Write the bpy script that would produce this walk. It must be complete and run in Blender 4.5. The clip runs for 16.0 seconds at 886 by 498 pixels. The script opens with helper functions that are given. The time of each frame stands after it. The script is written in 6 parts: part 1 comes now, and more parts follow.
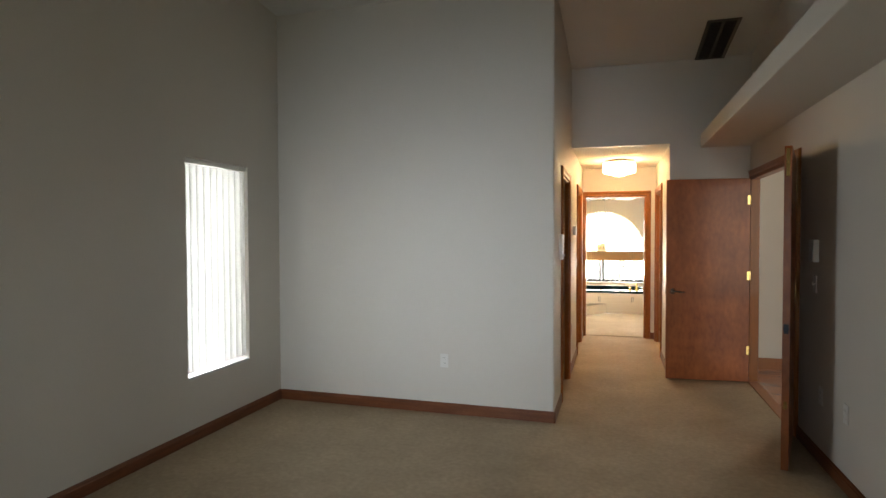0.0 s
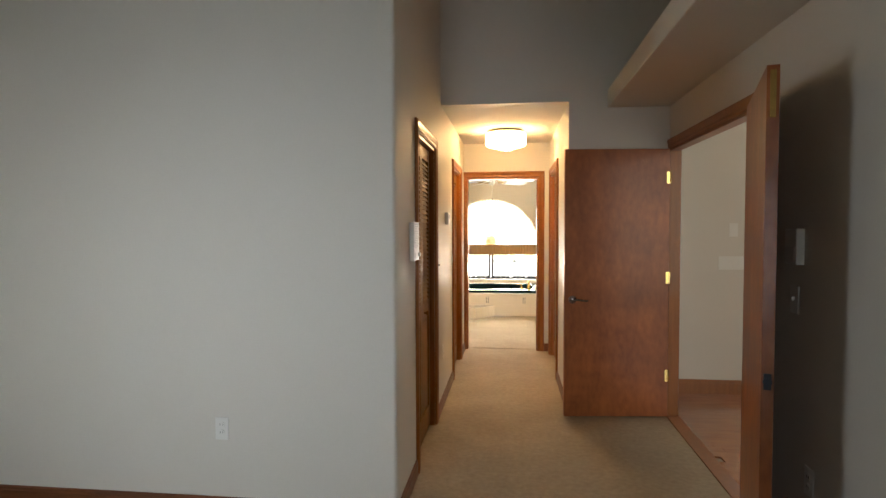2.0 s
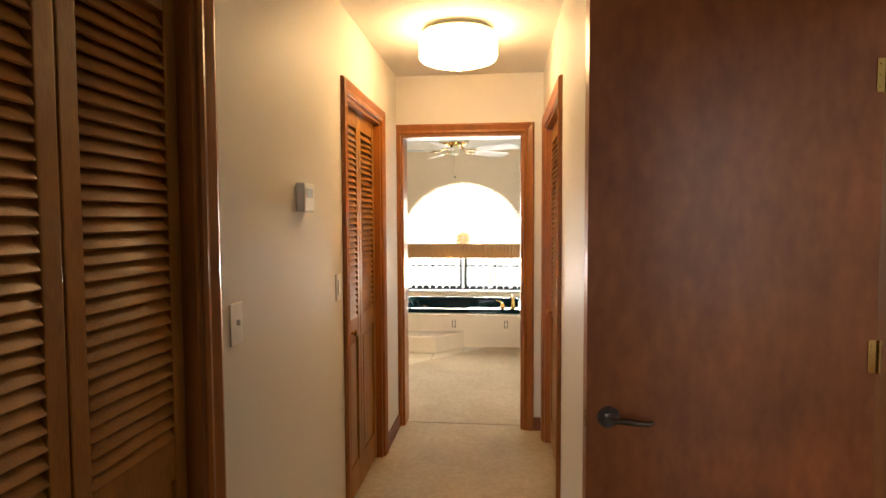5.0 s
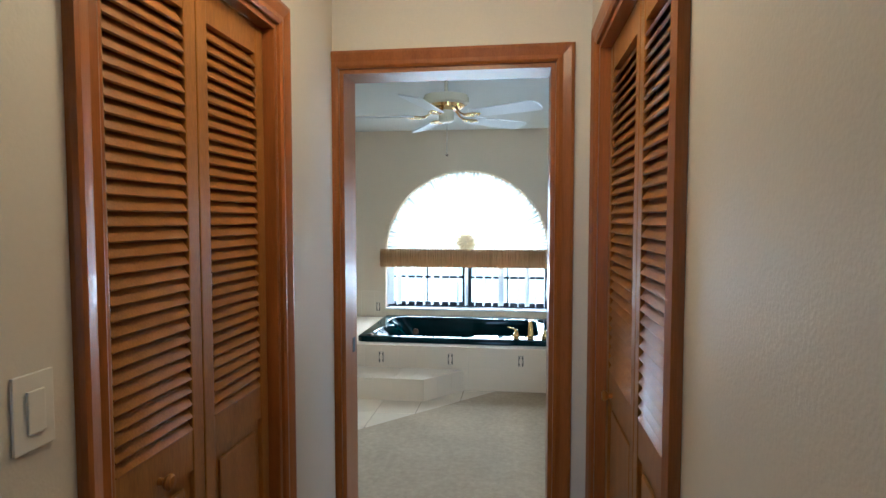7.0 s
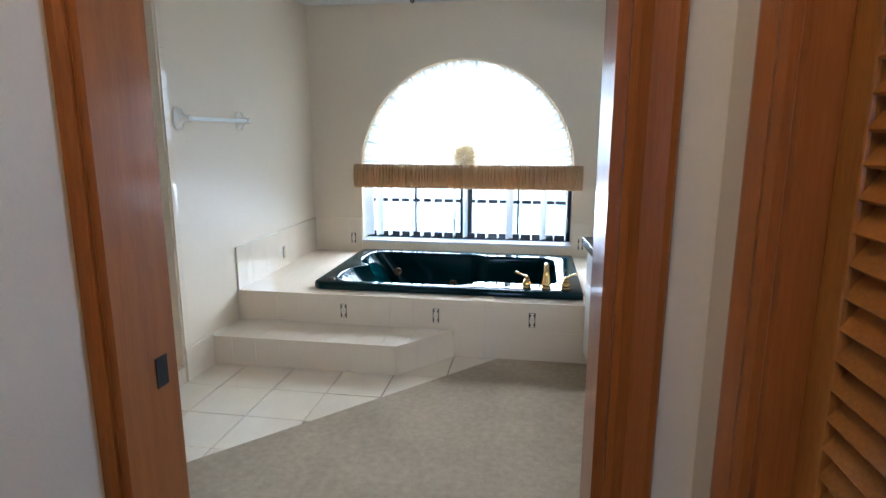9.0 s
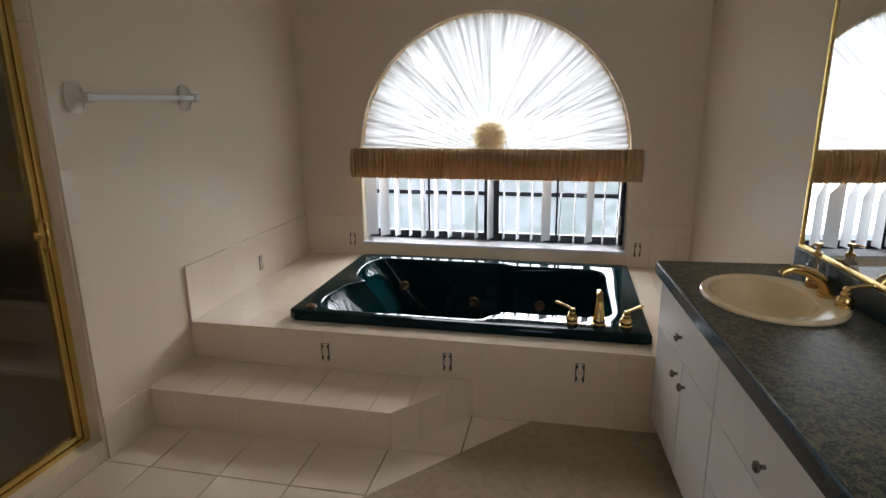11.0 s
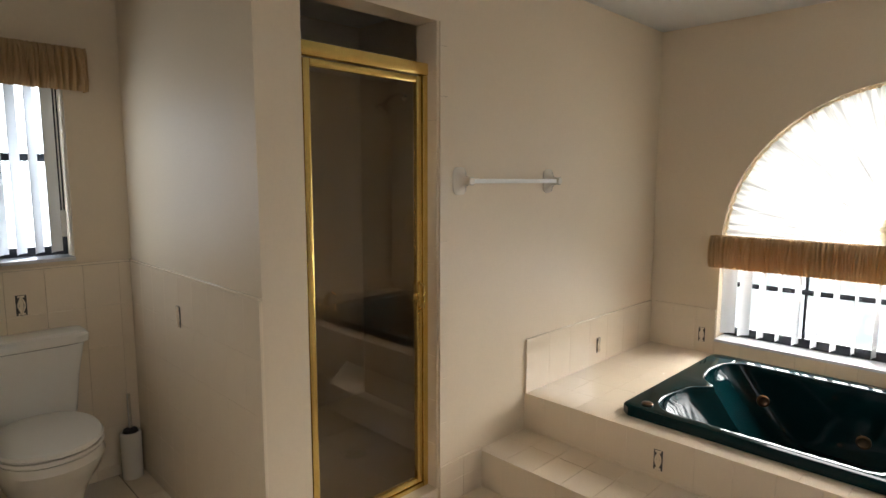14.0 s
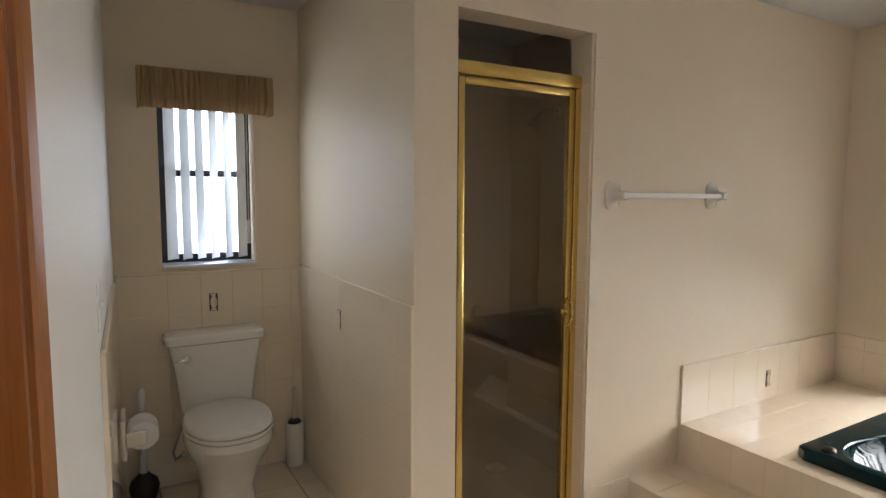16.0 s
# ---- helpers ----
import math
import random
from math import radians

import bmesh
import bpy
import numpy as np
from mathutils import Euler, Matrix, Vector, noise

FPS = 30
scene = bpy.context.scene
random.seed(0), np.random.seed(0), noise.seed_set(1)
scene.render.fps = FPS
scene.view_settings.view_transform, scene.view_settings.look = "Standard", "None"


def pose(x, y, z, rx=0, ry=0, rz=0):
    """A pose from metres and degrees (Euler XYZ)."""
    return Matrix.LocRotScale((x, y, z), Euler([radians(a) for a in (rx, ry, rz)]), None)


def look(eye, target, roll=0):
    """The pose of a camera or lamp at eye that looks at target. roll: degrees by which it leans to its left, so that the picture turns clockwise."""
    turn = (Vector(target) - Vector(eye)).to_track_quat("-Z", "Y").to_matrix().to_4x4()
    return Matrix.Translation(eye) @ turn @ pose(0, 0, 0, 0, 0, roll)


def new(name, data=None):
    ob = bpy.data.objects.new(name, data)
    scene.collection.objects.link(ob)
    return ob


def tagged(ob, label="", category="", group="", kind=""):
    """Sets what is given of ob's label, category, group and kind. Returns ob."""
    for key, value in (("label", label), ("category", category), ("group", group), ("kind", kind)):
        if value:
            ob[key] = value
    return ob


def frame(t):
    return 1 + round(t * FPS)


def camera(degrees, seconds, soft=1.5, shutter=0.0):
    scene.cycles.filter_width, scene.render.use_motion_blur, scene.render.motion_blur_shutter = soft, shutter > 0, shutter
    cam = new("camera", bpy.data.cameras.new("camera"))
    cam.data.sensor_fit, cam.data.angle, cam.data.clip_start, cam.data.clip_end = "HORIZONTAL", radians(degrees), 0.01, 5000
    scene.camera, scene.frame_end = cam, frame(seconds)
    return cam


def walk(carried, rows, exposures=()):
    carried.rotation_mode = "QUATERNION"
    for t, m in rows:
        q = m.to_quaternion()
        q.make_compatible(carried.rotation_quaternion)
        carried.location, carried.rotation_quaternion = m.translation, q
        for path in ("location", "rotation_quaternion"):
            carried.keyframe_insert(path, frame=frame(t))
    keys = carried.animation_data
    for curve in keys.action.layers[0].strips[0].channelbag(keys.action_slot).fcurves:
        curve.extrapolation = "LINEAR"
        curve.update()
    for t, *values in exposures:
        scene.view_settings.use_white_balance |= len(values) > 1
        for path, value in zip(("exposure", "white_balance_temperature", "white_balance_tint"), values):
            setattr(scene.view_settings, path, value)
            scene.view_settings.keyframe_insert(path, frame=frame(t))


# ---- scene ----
cam = camera(75.1, 16.0)
PATH = [
    (0, (0.021, -1.147, 1.514), (-0.554, 0.768, 1.458), -0.2),
    (0.5, (0.064, -0.755, 1.499), (-0.327, 1.205, 1.438), -0.2),
    (1, (0.101, -0.312, 1.501), (-0.198, 1.664, 1.432), -0.2),
    (1.5, (0.131, 0.202, 1.493), (-0.132, 2.184, 1.419), -0.2),
    (2, (0.117, 0.702, 1.48), (-0.12, 2.686, 1.397), -0.2),
    (2.5, (0.153, 1.177, 1.47), (-0.054, 3.165, 1.383), -0.3),
    (3, (0.176, 1.657, 1.465), (-0.014, 3.646, 1.369), -0.3),
    (3.5, (0.228, 2.136, 1.458), (0.041, 4.125, 1.358), -0.3),
    (4, (0.27, 2.611, 1.462), (0.083, 4.599, 1.358), -0.4),
    (4.2, (0.27, 2.797, 1.453), (0.083, 4.786, 1.349), -0.4),
    (6.3, (0.33, 4.723, 1.459), (0.073, 6.704, 1.355), -0.0),
    (6.5, (0.318, 4.881, 1.451), (0.062, 6.862, 1.347), 0.0),
    (7, (0.287, 5.272, 1.447), (0.028, 7.252, 1.341), 0.0),
    (7.5, (0.285, 5.639, 1.43), (0.025, 7.618, 1.302), 0.0),
    (8, (0.274, 5.997, 1.389), (0.004, 7.968, 1.179), -0.1),
    (8.5, (0.273, 6.337, 1.385), (-0.004, 8.291, 1.06), 0.0),
    (8.7, (0.303, 6.468, 1.365), (0.016, 8.415, 1.01), 0.1),
    (10.8, (0.227, 7.608, 1.414), (-0.173, 9.504, 0.917), -0.7),
    (11, (0.215, 7.664, 1.418), (-0.188, 9.559, 0.921), -0.6),
    (11.5, (0.215, 7.75, 1.44), (-0.208, 9.645, 0.958), -0.7),
    (12, (0.193, 7.786, 1.449), (-0.331, 9.671, 1.032), -0.7),
    (12.5, (0.151, 7.77, 1.457), (-0.598, 9.593, 1.113), -0.4),
    (13, (0.14, 7.754, 1.455), (-0.866, 9.457, 1.163), -0.3),
    (13.5, (0.143, 7.744, 1.45), (-1.086, 9.3, 1.191), -0.2),
    (14, (0.142, 7.739, 1.451), (-1.268, 9.137, 1.212), 0.1),
    (14.5, (0.138, 7.731, 1.451), (-1.404, 8.984, 1.225), 0.2),
    (15, (0.14, 7.724, 1.448), (-1.489, 8.864, 1.238), 0.2),
    (15.5, (0.138, 7.718, 1.44), (-1.552, 8.771, 1.247), 0.3),
    (16, (0.146, 7.725, 1.439), (-1.575, 8.728, 1.256), 0.3),
]
EXPOSURES = [(0, 0.0, 6800, 10), (1.5, 0.0, 6800, 9), (2.5, -0.15, 7000, 10), (3.5, -0.25, 7600, 13), (4.2, -0.2, 7700, 15), (6.3, -0.75, 4350, 0), (7.0, -1.05, 4500, 0), (7.5, -1.1, 4550, 1), (8.5, -0.98, 4500, 4), (11, -2.28, 5550, 14), (12.5, -2.3, 5800, 14), (14.5, -1.45, 6000, 12), (16, -1.45, 5800, 13)]
walk(cam, [(t, look(eye, target, roll)) for t, eye, target, roll in PATH], EXPOSURES)

# ---- world, exposure ----
world = bpy.data.worlds.new("sky")
scene.world = world
world.use_nodes = True
wn = world.node_tree.nodes
sky = wn.new("ShaderNodeTexSky")
sky.sky_type, sky.sun_disc = "NISHITA", False
sky.sun_elevation, sky.sun_rotation = radians(58), radians(140)
wn["Background"].inputs["Strength"].default_value = 0.12
world.node_tree.links.new(sky.outputs[0], wn["Background"].inputs["Color"])
sun = new("sun", bpy.data.lights.new("sun", "SUN"))
sun.data.energy, sun.data.angle, sun.data.color = 2.5, radians(0.6), (1.0, 0.95, 0.88)
sun.matrix_world = look((6, -8, 16), (0, 0, 0))


def window_light(name, centre, towards, width, height, watts, color, spread=180):
    """Sky light standing in a window's opening; also serves for added fill lamps."""
    lamp = new(name, bpy.data.lights.new(name, "AREA"))
    lamp.data.shape, lamp.data.size, lamp.data.size_y = "RECTANGLE", width, height
    lamp.data.energy, lamp.data.color, lamp.data.spread = watts, color, radians(spread)
    lamp.matrix_world = look(centre, Vector(centre) + Vector(towards))
    return lamp


BLUE_DAY, DAY, WARM_DAY = (0.78, 0.87, 1.0), (0.90, 0.96, 1.0), (1.0, 0.945, 0.85)
window_light("daylight_bedroom_side", (-2.912, 2.635, 1.25), (1, -0.25, -0.1), 0.68, 1.5, 9, BLUE_DAY, 110)
window_light("daylight_bedroom_rear", (-0.9, -3.12, 1.15), (-0.06, 1, -0.02), 1.9, 1.7, 12, BLUE_DAY, 44)
# added fill that brightens the foyer; no window is known there
window_light("fill_foyer", (3.2, 0.4, 1.5), (0, 1, 0), 2.2, 2.2, 38, (1.0, 0.98, 0.90))
window_light("daylight_front_door", (2.72, 6.14, 1.4), (0, -1, 0), 0.56, 0.92, 14, DAY)
window_light("daylight_transom", (2.72, 6.2, 2.55), (0, -1, 0), 0.95, 0.7, 12, DAY)
window_light("daylight_toilet", (-2.912, 8.165, 1.46), (1, 0.75, -0.12), 0.40, 0.72, 6.5, DAY, 130)
window_light("daylight_arch", (-0.27, 11.86, 1.45), (0, -1, -0.45), 1.8, 1.05, 140, WARM_DAY)
# extra fill added on the room side of the sheer, aimed at the floor
window_light("fill_arch_inside", (-0.27, 11.36, 1.42), (0, -1, -0.9), 1.2, 0.55, 22, WARM_DAY, 90)
window_light("daylight_bath", (-0.27, 11.555, 0.80), (0, -1, -0.45), 1.68, 0.56, 120, WARM_DAY, 112)

# ---- materials ----


def material(name, color, rough=0.6, metal=0.0, vary=0.06, scale=8.0, grain=None, bump=0.0, bump_scale=200.0, coat=0.0, stretch=(1, 1, 1), second=None, spec=0.5, blotch=0.0, ends=(0.32, 0.68)):
    """A procedural surface: a base colour varied at two scales, with fine relief."""
    m = bpy.data.materials.new(name)
    m.use_nodes = True
    n, l = m.node_tree.nodes, m.node_tree.links
    b = n["Principled BSDF"]
    b.inputs["Roughness"].default_value, b.inputs["Metallic"].default_value = rough, metal
    b.inputs["Specular IOR Level"].default_value = spec
    b.inputs["Coat Weight"].default_value, b.inputs["Coat Roughness"].default_value = coat, 0.08
    co = n.new("ShaderNodeTexCoord")
    mp = n.new("ShaderNodeMapping")
    mp.inputs["Scale"].default_value = stretch
    l.new(co.outputs["Object"], mp.inputs["Vector"])
    big, fine = n.new("ShaderNodeTexNoise"), n.new("ShaderNodeTexNoise")
    big.inputs["Scale"].default_value, big.inputs["Detail"].default_value = scale, 4
    fine.inputs["Scale"].default_value, fine.inputs["Detail"].default_value = grain or scale * 12, 3
    l.new(mp.outputs[0], big.inputs["Vector"])
    l.new(mp.outputs[0], fine.inputs["Vector"])
    mix = n.new("ShaderNodeMix")
    mix.data_type = "FLOAT"
    mix.inputs[0].default_value = 0.45
    l.new(big.outputs["Fac"], mix.inputs[2])
    l.new(fine.outputs["Fac"], mix.inputs[3])
    ramp = n.new("ShaderNodeValToRGB")
    low, high = [max(0, c * (1 - vary)) for c in color], [min(1, c * (1 + vary)) for c in color]
    if second:
        high = second
    ramp.color_ramp.elements[0].position, ramp.color_ramp.elements[1].position = ends
    ramp.color_ramp.elements[0].color, ramp.color_ramp.elements[1].color = (*low, 1), (*high, 1)
    l.new(mix.outputs[0], ramp.inputs["Fac"])
    l.new(ramp.outputs["Color"], b.inputs["Base Color"])
    if blotch:
        wide, tone, mul = n.new("ShaderNodeTexNoise"), n.new("ShaderNodeMapRange"), n.new("ShaderNodeMix")
        wide.inputs["Scale"].default_value, wide.inputs["Detail"].default_value, wide.inputs["Roughness"].default_value = 1.7, 6, 0.65
        tone.inputs["From Min"].default_value, tone.inputs["From Max"].default_value = 0.3, 0.7
        tone.inputs["To Min"].default_value, tone.inputs["To Max"].default_value = 1 - blotch, 1 + blotch
        mul.data_type, mul.blend_type = "RGBA", "MULTIPLY"
        mul.inputs[0].default_value = 1.0
        l.new(co.outputs["Object"], wide.inputs["Vector"]), l.new(wide.outputs["Fac"], tone.inputs["Value"])
        l.new(ramp.outputs["Color"], mul.inputs[6]), l.new(tone.outputs[0], mul.inputs[7]), l.new(mul.outputs[2], b.inputs["Base Color"])
    if bump:
        tex = n.new("ShaderNodeTexNoise")
        tex.inputs["Scale"].default_value, tex.inputs["Detail"].default_value = bump_scale, 3
        l.new(mp.outputs[0], tex.inputs["Vector"])
        bu = n.new("ShaderNodeBump")
        bu.inputs["Strength"].default_value, bu.inputs["Distance"].default_value = bump, 0.004
        l.new(tex.outputs["Fac"], bu.inputs["Height"])
        l.new(bu.outputs[0], b.inputs["Normal"])
    return m


def emitter(name, color, strength):
    m = bpy.data.materials.new(name)
    m.use_nodes = True
    b = m.node_tree.nodes["Principled BSDF"]
    b.inputs["Base Color"].default_value = (*color, 1)
    b.inputs["Emission Color"].default_value, b.inputs["Emission Strength"].default_value = (*color, 1), strength
    return m


def glass(name, color, rough=0.0, ior=1.5):
    m = bpy.data.materials.new(name)
    m.use_nodes = True
    n, l = m.node_tree.nodes, m.node_tree.links
    out, gl, tr, mx, fr = n["Material Output"], n.new("ShaderNodeBsdfGlossy"), n.new("ShaderNodeBsdfTransparent"), n.new("ShaderNodeMixShader"), n.new("ShaderNodeLayerWeight")
    n.remove(n["Principled BSDF"])
    tr.inputs[0].default_value, gl.inputs["Roughness"].default_value, fr.inputs[0].default_value = (*color, 1), rough, 0.5
    low = ((ior - 1) / (ior + 1)) ** 2
    po, mr = n.new("ShaderNodeMath"), n.new("ShaderNodeMapRange")
    po.operation, po.inputs[1].default_value = "POWER", 5.0
    mr.inputs["To Min"].default_value = low
    l.new(fr.outputs["Facing"], po.inputs[0]), l.new(po.outputs[0], mr.inputs["Value"])
    l.new(mr.outputs[0], mx.inputs[0]), l.new(tr.outputs[0], mx.inputs[1]), l.new(gl.outputs[0], mx.inputs[2]), l.new(mx.outputs[0], out.inputs[0])
    return m


def cloth(name, color, see=0.2, through_share=0.5):
    """Thin fabric that lets light through."""
    m = bpy.data.materials.new(name)
    m.use_nodes = True
    n, l = m.node_tree.nodes, m.node_tree.links
    out = n["Material Output"]
    n.remove(n["Principled BSDF"])
    df, tl, tr = n.new("ShaderNodeBsdfDiffuse"), n.new("ShaderNodeBsdfTranslucent"), n.new("ShaderNodeBsdfTransparent")
    a, b = n.new("ShaderNodeMixShader"), n.new("ShaderNodeMixShader")
    df.inputs[0].default_value = tl.inputs[0].default_value = (*color, 1)
    a.inputs[0].default_value, b.inputs[0].default_value = through_share, see
    l.new(df.outputs[0], a.inputs[1]), l.new(tl.outputs[0], a.inputs[2]), l.new(a.outputs[0], b.inputs[1]), l.new(tr.outputs[0], b.inputs[2]), l.new(b.outputs[0], out.inputs[0])
    return m


PAINT = material("wall_paint", (0.69, 0.655, 0.585), 0.55, vary=0.025, scale=1.5, grain=90, bump=0.15, bump_scale=170, spec=0.35)
BATH_PAINT = material("bathroom_paint", (0.75, 0.63, 0.46), 0.5, vary=0.025, scale=1.5, grain=90, bump=0.15, bump_scale=170, spec=0.35)
CEIL = material("ceiling_paint", (0.72, 0.71, 0.67), 0.8, vary=0.03, scale=2, grain=60, bump=0.5, bump_scale=90)
CARPET = material("carpet", (0.43, 0.34, 0.228), 0.95, vary=0.15, scale=30, grain=170, bump=1.0, bump_scale=260, spec=0.1, blotch=0.13)
WOOD = material("stained_wood", (0.280, 0.092, 0.013), 0.36, vary=0.16, scale=6, grain=60, bump=0.06, bump_scale=120, coat=0.15, spec=0.4, stretch=(6, 6, 0.35), second=(0.36, 0.122, 0.020))
SLAB = material("door_veneer", (0.30, 0.078, 0.018), 0.36, vary=0.25, scale=4.0, grain=22, bump=0.04, bump_scale=90, coat=0.06, stretch=(1.3, 1.3, 0.6), second=(0.42, 0.125, 0.031), blotch=0.3)
LOUVRE = material("louvre_wood", (0.275, 0.110, 0.013), 0.44, vary=0.22, scale=5, grain=70, bump=0.06, bump_scale=120, coat=0.05, spec=0.35, stretch=(3, 3, 0.5), second=(0.375, 0.162, 0.023))
DARK = material("dark_void", (0.03, 0.02, 0.015), 0.9)
PLANK = material("foyer_plank", (0.40, 0.145, 0.048), 0.22, vary=0.25, scale=3, grain=50, bump=0.03, bump_scale=90, coat=0.4, stretch=(1, 7, 1), second=(0.50, 0.20, 0.072))
TILE = material("cream_tile", (0.81, 0.69, 0.52), 0.03, vary=0.03, scale=5, grain=120, spec=0.65)
FTILE = material("floor_tile", (0.84, 0.72, 0.54), 0.09, vary=0.05, scale=7, grain=90, coat=0.4)
GROUT = material("grout", (0.27, 0.20, 0.14), 0.9, vary=0.1, scale=30)
LGROUT = material("pale_grout", (0.80, 0.68, 0.50), 0.9, vary=0.05, scale=30)
WHITE = material("white_plastic", (0.78, 0.77, 0.72), 0.35, vary=0.01, scale=4)
PORCELAIN = material("porcelain", (0.80, 0.78, 0.72), 0.08, vary=0.01, scale=3, coat=0.6)
BISQUE = material("bisque_porcelain", (0.87, 0.68, 0.39), 0.16, vary=0.015, scale=3, coat=0.0, spec=0.25)
TUBGREEN = material("green_acrylic", (0.0015, 0.014, 0.016), 0.06, vary=0.1, scale=4, spec=0.16)
OLD_BRASS = material("dull_brass", (0.13, 0.075, 0.04), 0.3, 1.0)
CERAMIC = material("cream_ceramic", (0.80, 0.74, 0.63), 0.12, vary=0.01, coat=0.4)
BASE = material("baseboard_wood", (0.15, 0.043, 0.014), 0.4, vary=0.25, scale=6, grain=60, coat=0.15, stretch=(0.6, 0.6, 6), second=(0.23, 0.072, 0.021))
BRASS = material("polished_brass", (0.66, 0.46, 0.17), 0.14, 1.0, vary=0.05, scale=10)
GOLD = material("gold_aluminium", (0.76, 0.56, 0.19), 0.27, 1.0, vary=0.06, scale=10)
CHROME = material("chrome", (0.75, 0.75, 0.74), 0.12, 1.0, vary=0.03)
PEWTER = material("dark_pewter", (0.26, 0.23, 0.20), 0.26, 0.95, vary=0.1)
LAMINATE = material("vanity_laminate", (0.74, 0.71, 0.66), 0.35, vary=0.02, scale=3)
def veined_laminate():
    """Dark green laminate with a dense tangle of thin olive veins."""
    m = material("green_laminate", (0.020, 0.024, 0.021), 0.36, vary=0.4, scale=14, grain=120, spec=0.25)
    n, l = m.node_tree.nodes, m.node_tree.links
    b = n["Principled BSDF"]
    base = b.inputs["Base Color"].links[0].from_socket
    co = n.new("ShaderNodeTexCoord")
    for scale, color in ((27.0, (0.17, 0.14, 0.07, 1)), (44.0, (0.11, 0.11, 0.065, 1))):
        no, di, ab, rg, mx = n.new("ShaderNodeTexNoise"), n.new("ShaderNodeMath"), n.new("ShaderNodeMath"), n.new("ShaderNodeMapRange"), n.new("ShaderNodeMix")
        no.inputs["Scale"].default_value, no.inputs["Detail"].default_value, no.inputs["Distortion"].default_value = scale, 2, 1.2
        di.operation, ab.operation = "SUBTRACT", "ABSOLUTE"
        di.inputs[1].default_value = 0.5
        rg.inputs["From Min"].default_value, rg.inputs["From Max"].default_value = 0.012, 0.06
        rg.inputs["To Min"].default_value, rg.inputs["To Max"].default_value = 1.0, 0.0
        mx.data_type = "RGBA"
        mx.inputs[7].default_value = color
        l.new(co.outputs["Object"], no.inputs["Vector"]), l.new(no.outputs["Fac"], di.inputs[0]), l.new(di.outputs[0], ab.inputs[0])
        l.new(ab.outputs[0], rg.inputs["Value"]), l.new(rg.outputs[0], mx.inputs[0]), l.new(base, mx.inputs[6])
        base = mx.outputs[2]
    l.new(base, b.inputs["Base Color"])
    return m


STONE = veined_laminate()
STONE_EDGE = material("blue_green_edge", (0.035, 0.055, 0.065), 0.25, vary=0.2, scale=20, coat=0.2)
BRONZE = material("bronze_frame", (0.02, 0.022, 0.028), 0.4, 0.5)
SILL = material("marble_sill", (0.72, 0.72, 0.74), 0.15, vary=0.08, scale=9, coat=0.3)
VANE = cloth("vinyl_vane", (0.86, 0.87, 0.88), 0.0, 0.06)
# brighter copy of the vane: passes more light so the bedroom blind looks lit
BRIGHT_VANE = cloth("bright_vinyl_vane", (0.88, 0.88, 0.87), 0.0, 0.30)
TAN = cloth("tan_fabric", (0.62, 0.45, 0.25), 0.0, 0.36)
ROSE = cloth("rosette_fabric", (0.84, 0.75, 0.58), 0.0, 0.62)
CLEAR = glass("clear_glass", (0.97, 0.98, 0.98))
TINT = glass("smoked_glass", (0.76, 0.69, 0.61), 0.0, 2.0)
MIRROR = material("mirror_silver", (0.90, 0.91, 0.90), 0.0, 1.0, vary=0.0)
RUBBER = material("black_rubber", (0.015, 0.014, 0.014), 0.5)
def gathered_sheer():
    """White sheer cloth whose gathers, running out from a centre, let more or less light through."""
    m = cloth("sheer_fabric", (0.9, 0.89, 0.83), 0.1, 0.6)
    n, l = m.node_tree.nodes, m.node_tree.links
    co, sp, at, ln, cb = n.new("ShaderNodeTexCoord"), n.new("ShaderNodeSeparateXYZ"), n.new("ShaderNodeMath"), n.new("ShaderNodeVectorMath"), n.new("ShaderNodeCombineXYZ")
    at.operation, ln.operation = "ARCTAN2", "LENGTH"
    off = n.new("ShaderNodeVectorMath")
    off.operation = "SUBTRACT"
    off.inputs[1].default_value = (0, 0, 0.10)
    l.new(co.outputs["Object"], off.inputs[0])
    l.new(off.outputs[0], sp.inputs[0]), l.new(sp.outputs["Z"], at.inputs[0]), l.new(sp.outputs["X"], at.inputs[1])
    l.new(off.outputs[0], ln.inputs[0])
    sc = n.new("ShaderNodeMath")
    sc.operation = "MULTIPLY"
    sc.inputs[1].default_value = 26.0
    l.new(at.outputs[0], sc.inputs[0]), l.new(sc.outputs[0], cb.inputs["X"]), l.new(ln.outputs["Value"], cb.inputs["Y"])
    no = n.new("ShaderNodeTexNoise")
    no.inputs["Scale"].default_value, no.inputs["Detail"].default_value, no.inputs["Roughness"].default_value = 1.0, 5, 0.7
    l.new(cb.outputs[0], no.inputs["Vector"])
    # fold shading is put into the translucent colour as radial noise streaks
    rp = n.new("ShaderNodeValToRGB")
    rp.color_ramp.elements[0].position, rp.color_ramp.elements[1].position = 0.37, 0.66
    rp.color_ramp.elements[0].color, rp.color_ramp.elements[1].color = (0.20, 0.195, 0.175, 1), (0.95, 0.95, 0.93, 1)
    l.new(no.outputs["Fac"], rp.inputs["Fac"])
    for b in n:
        if b.bl_idname == "ShaderNodeBsdfTranslucent":
            l.new(rp.outputs["Color"], b.inputs[0])
    return m


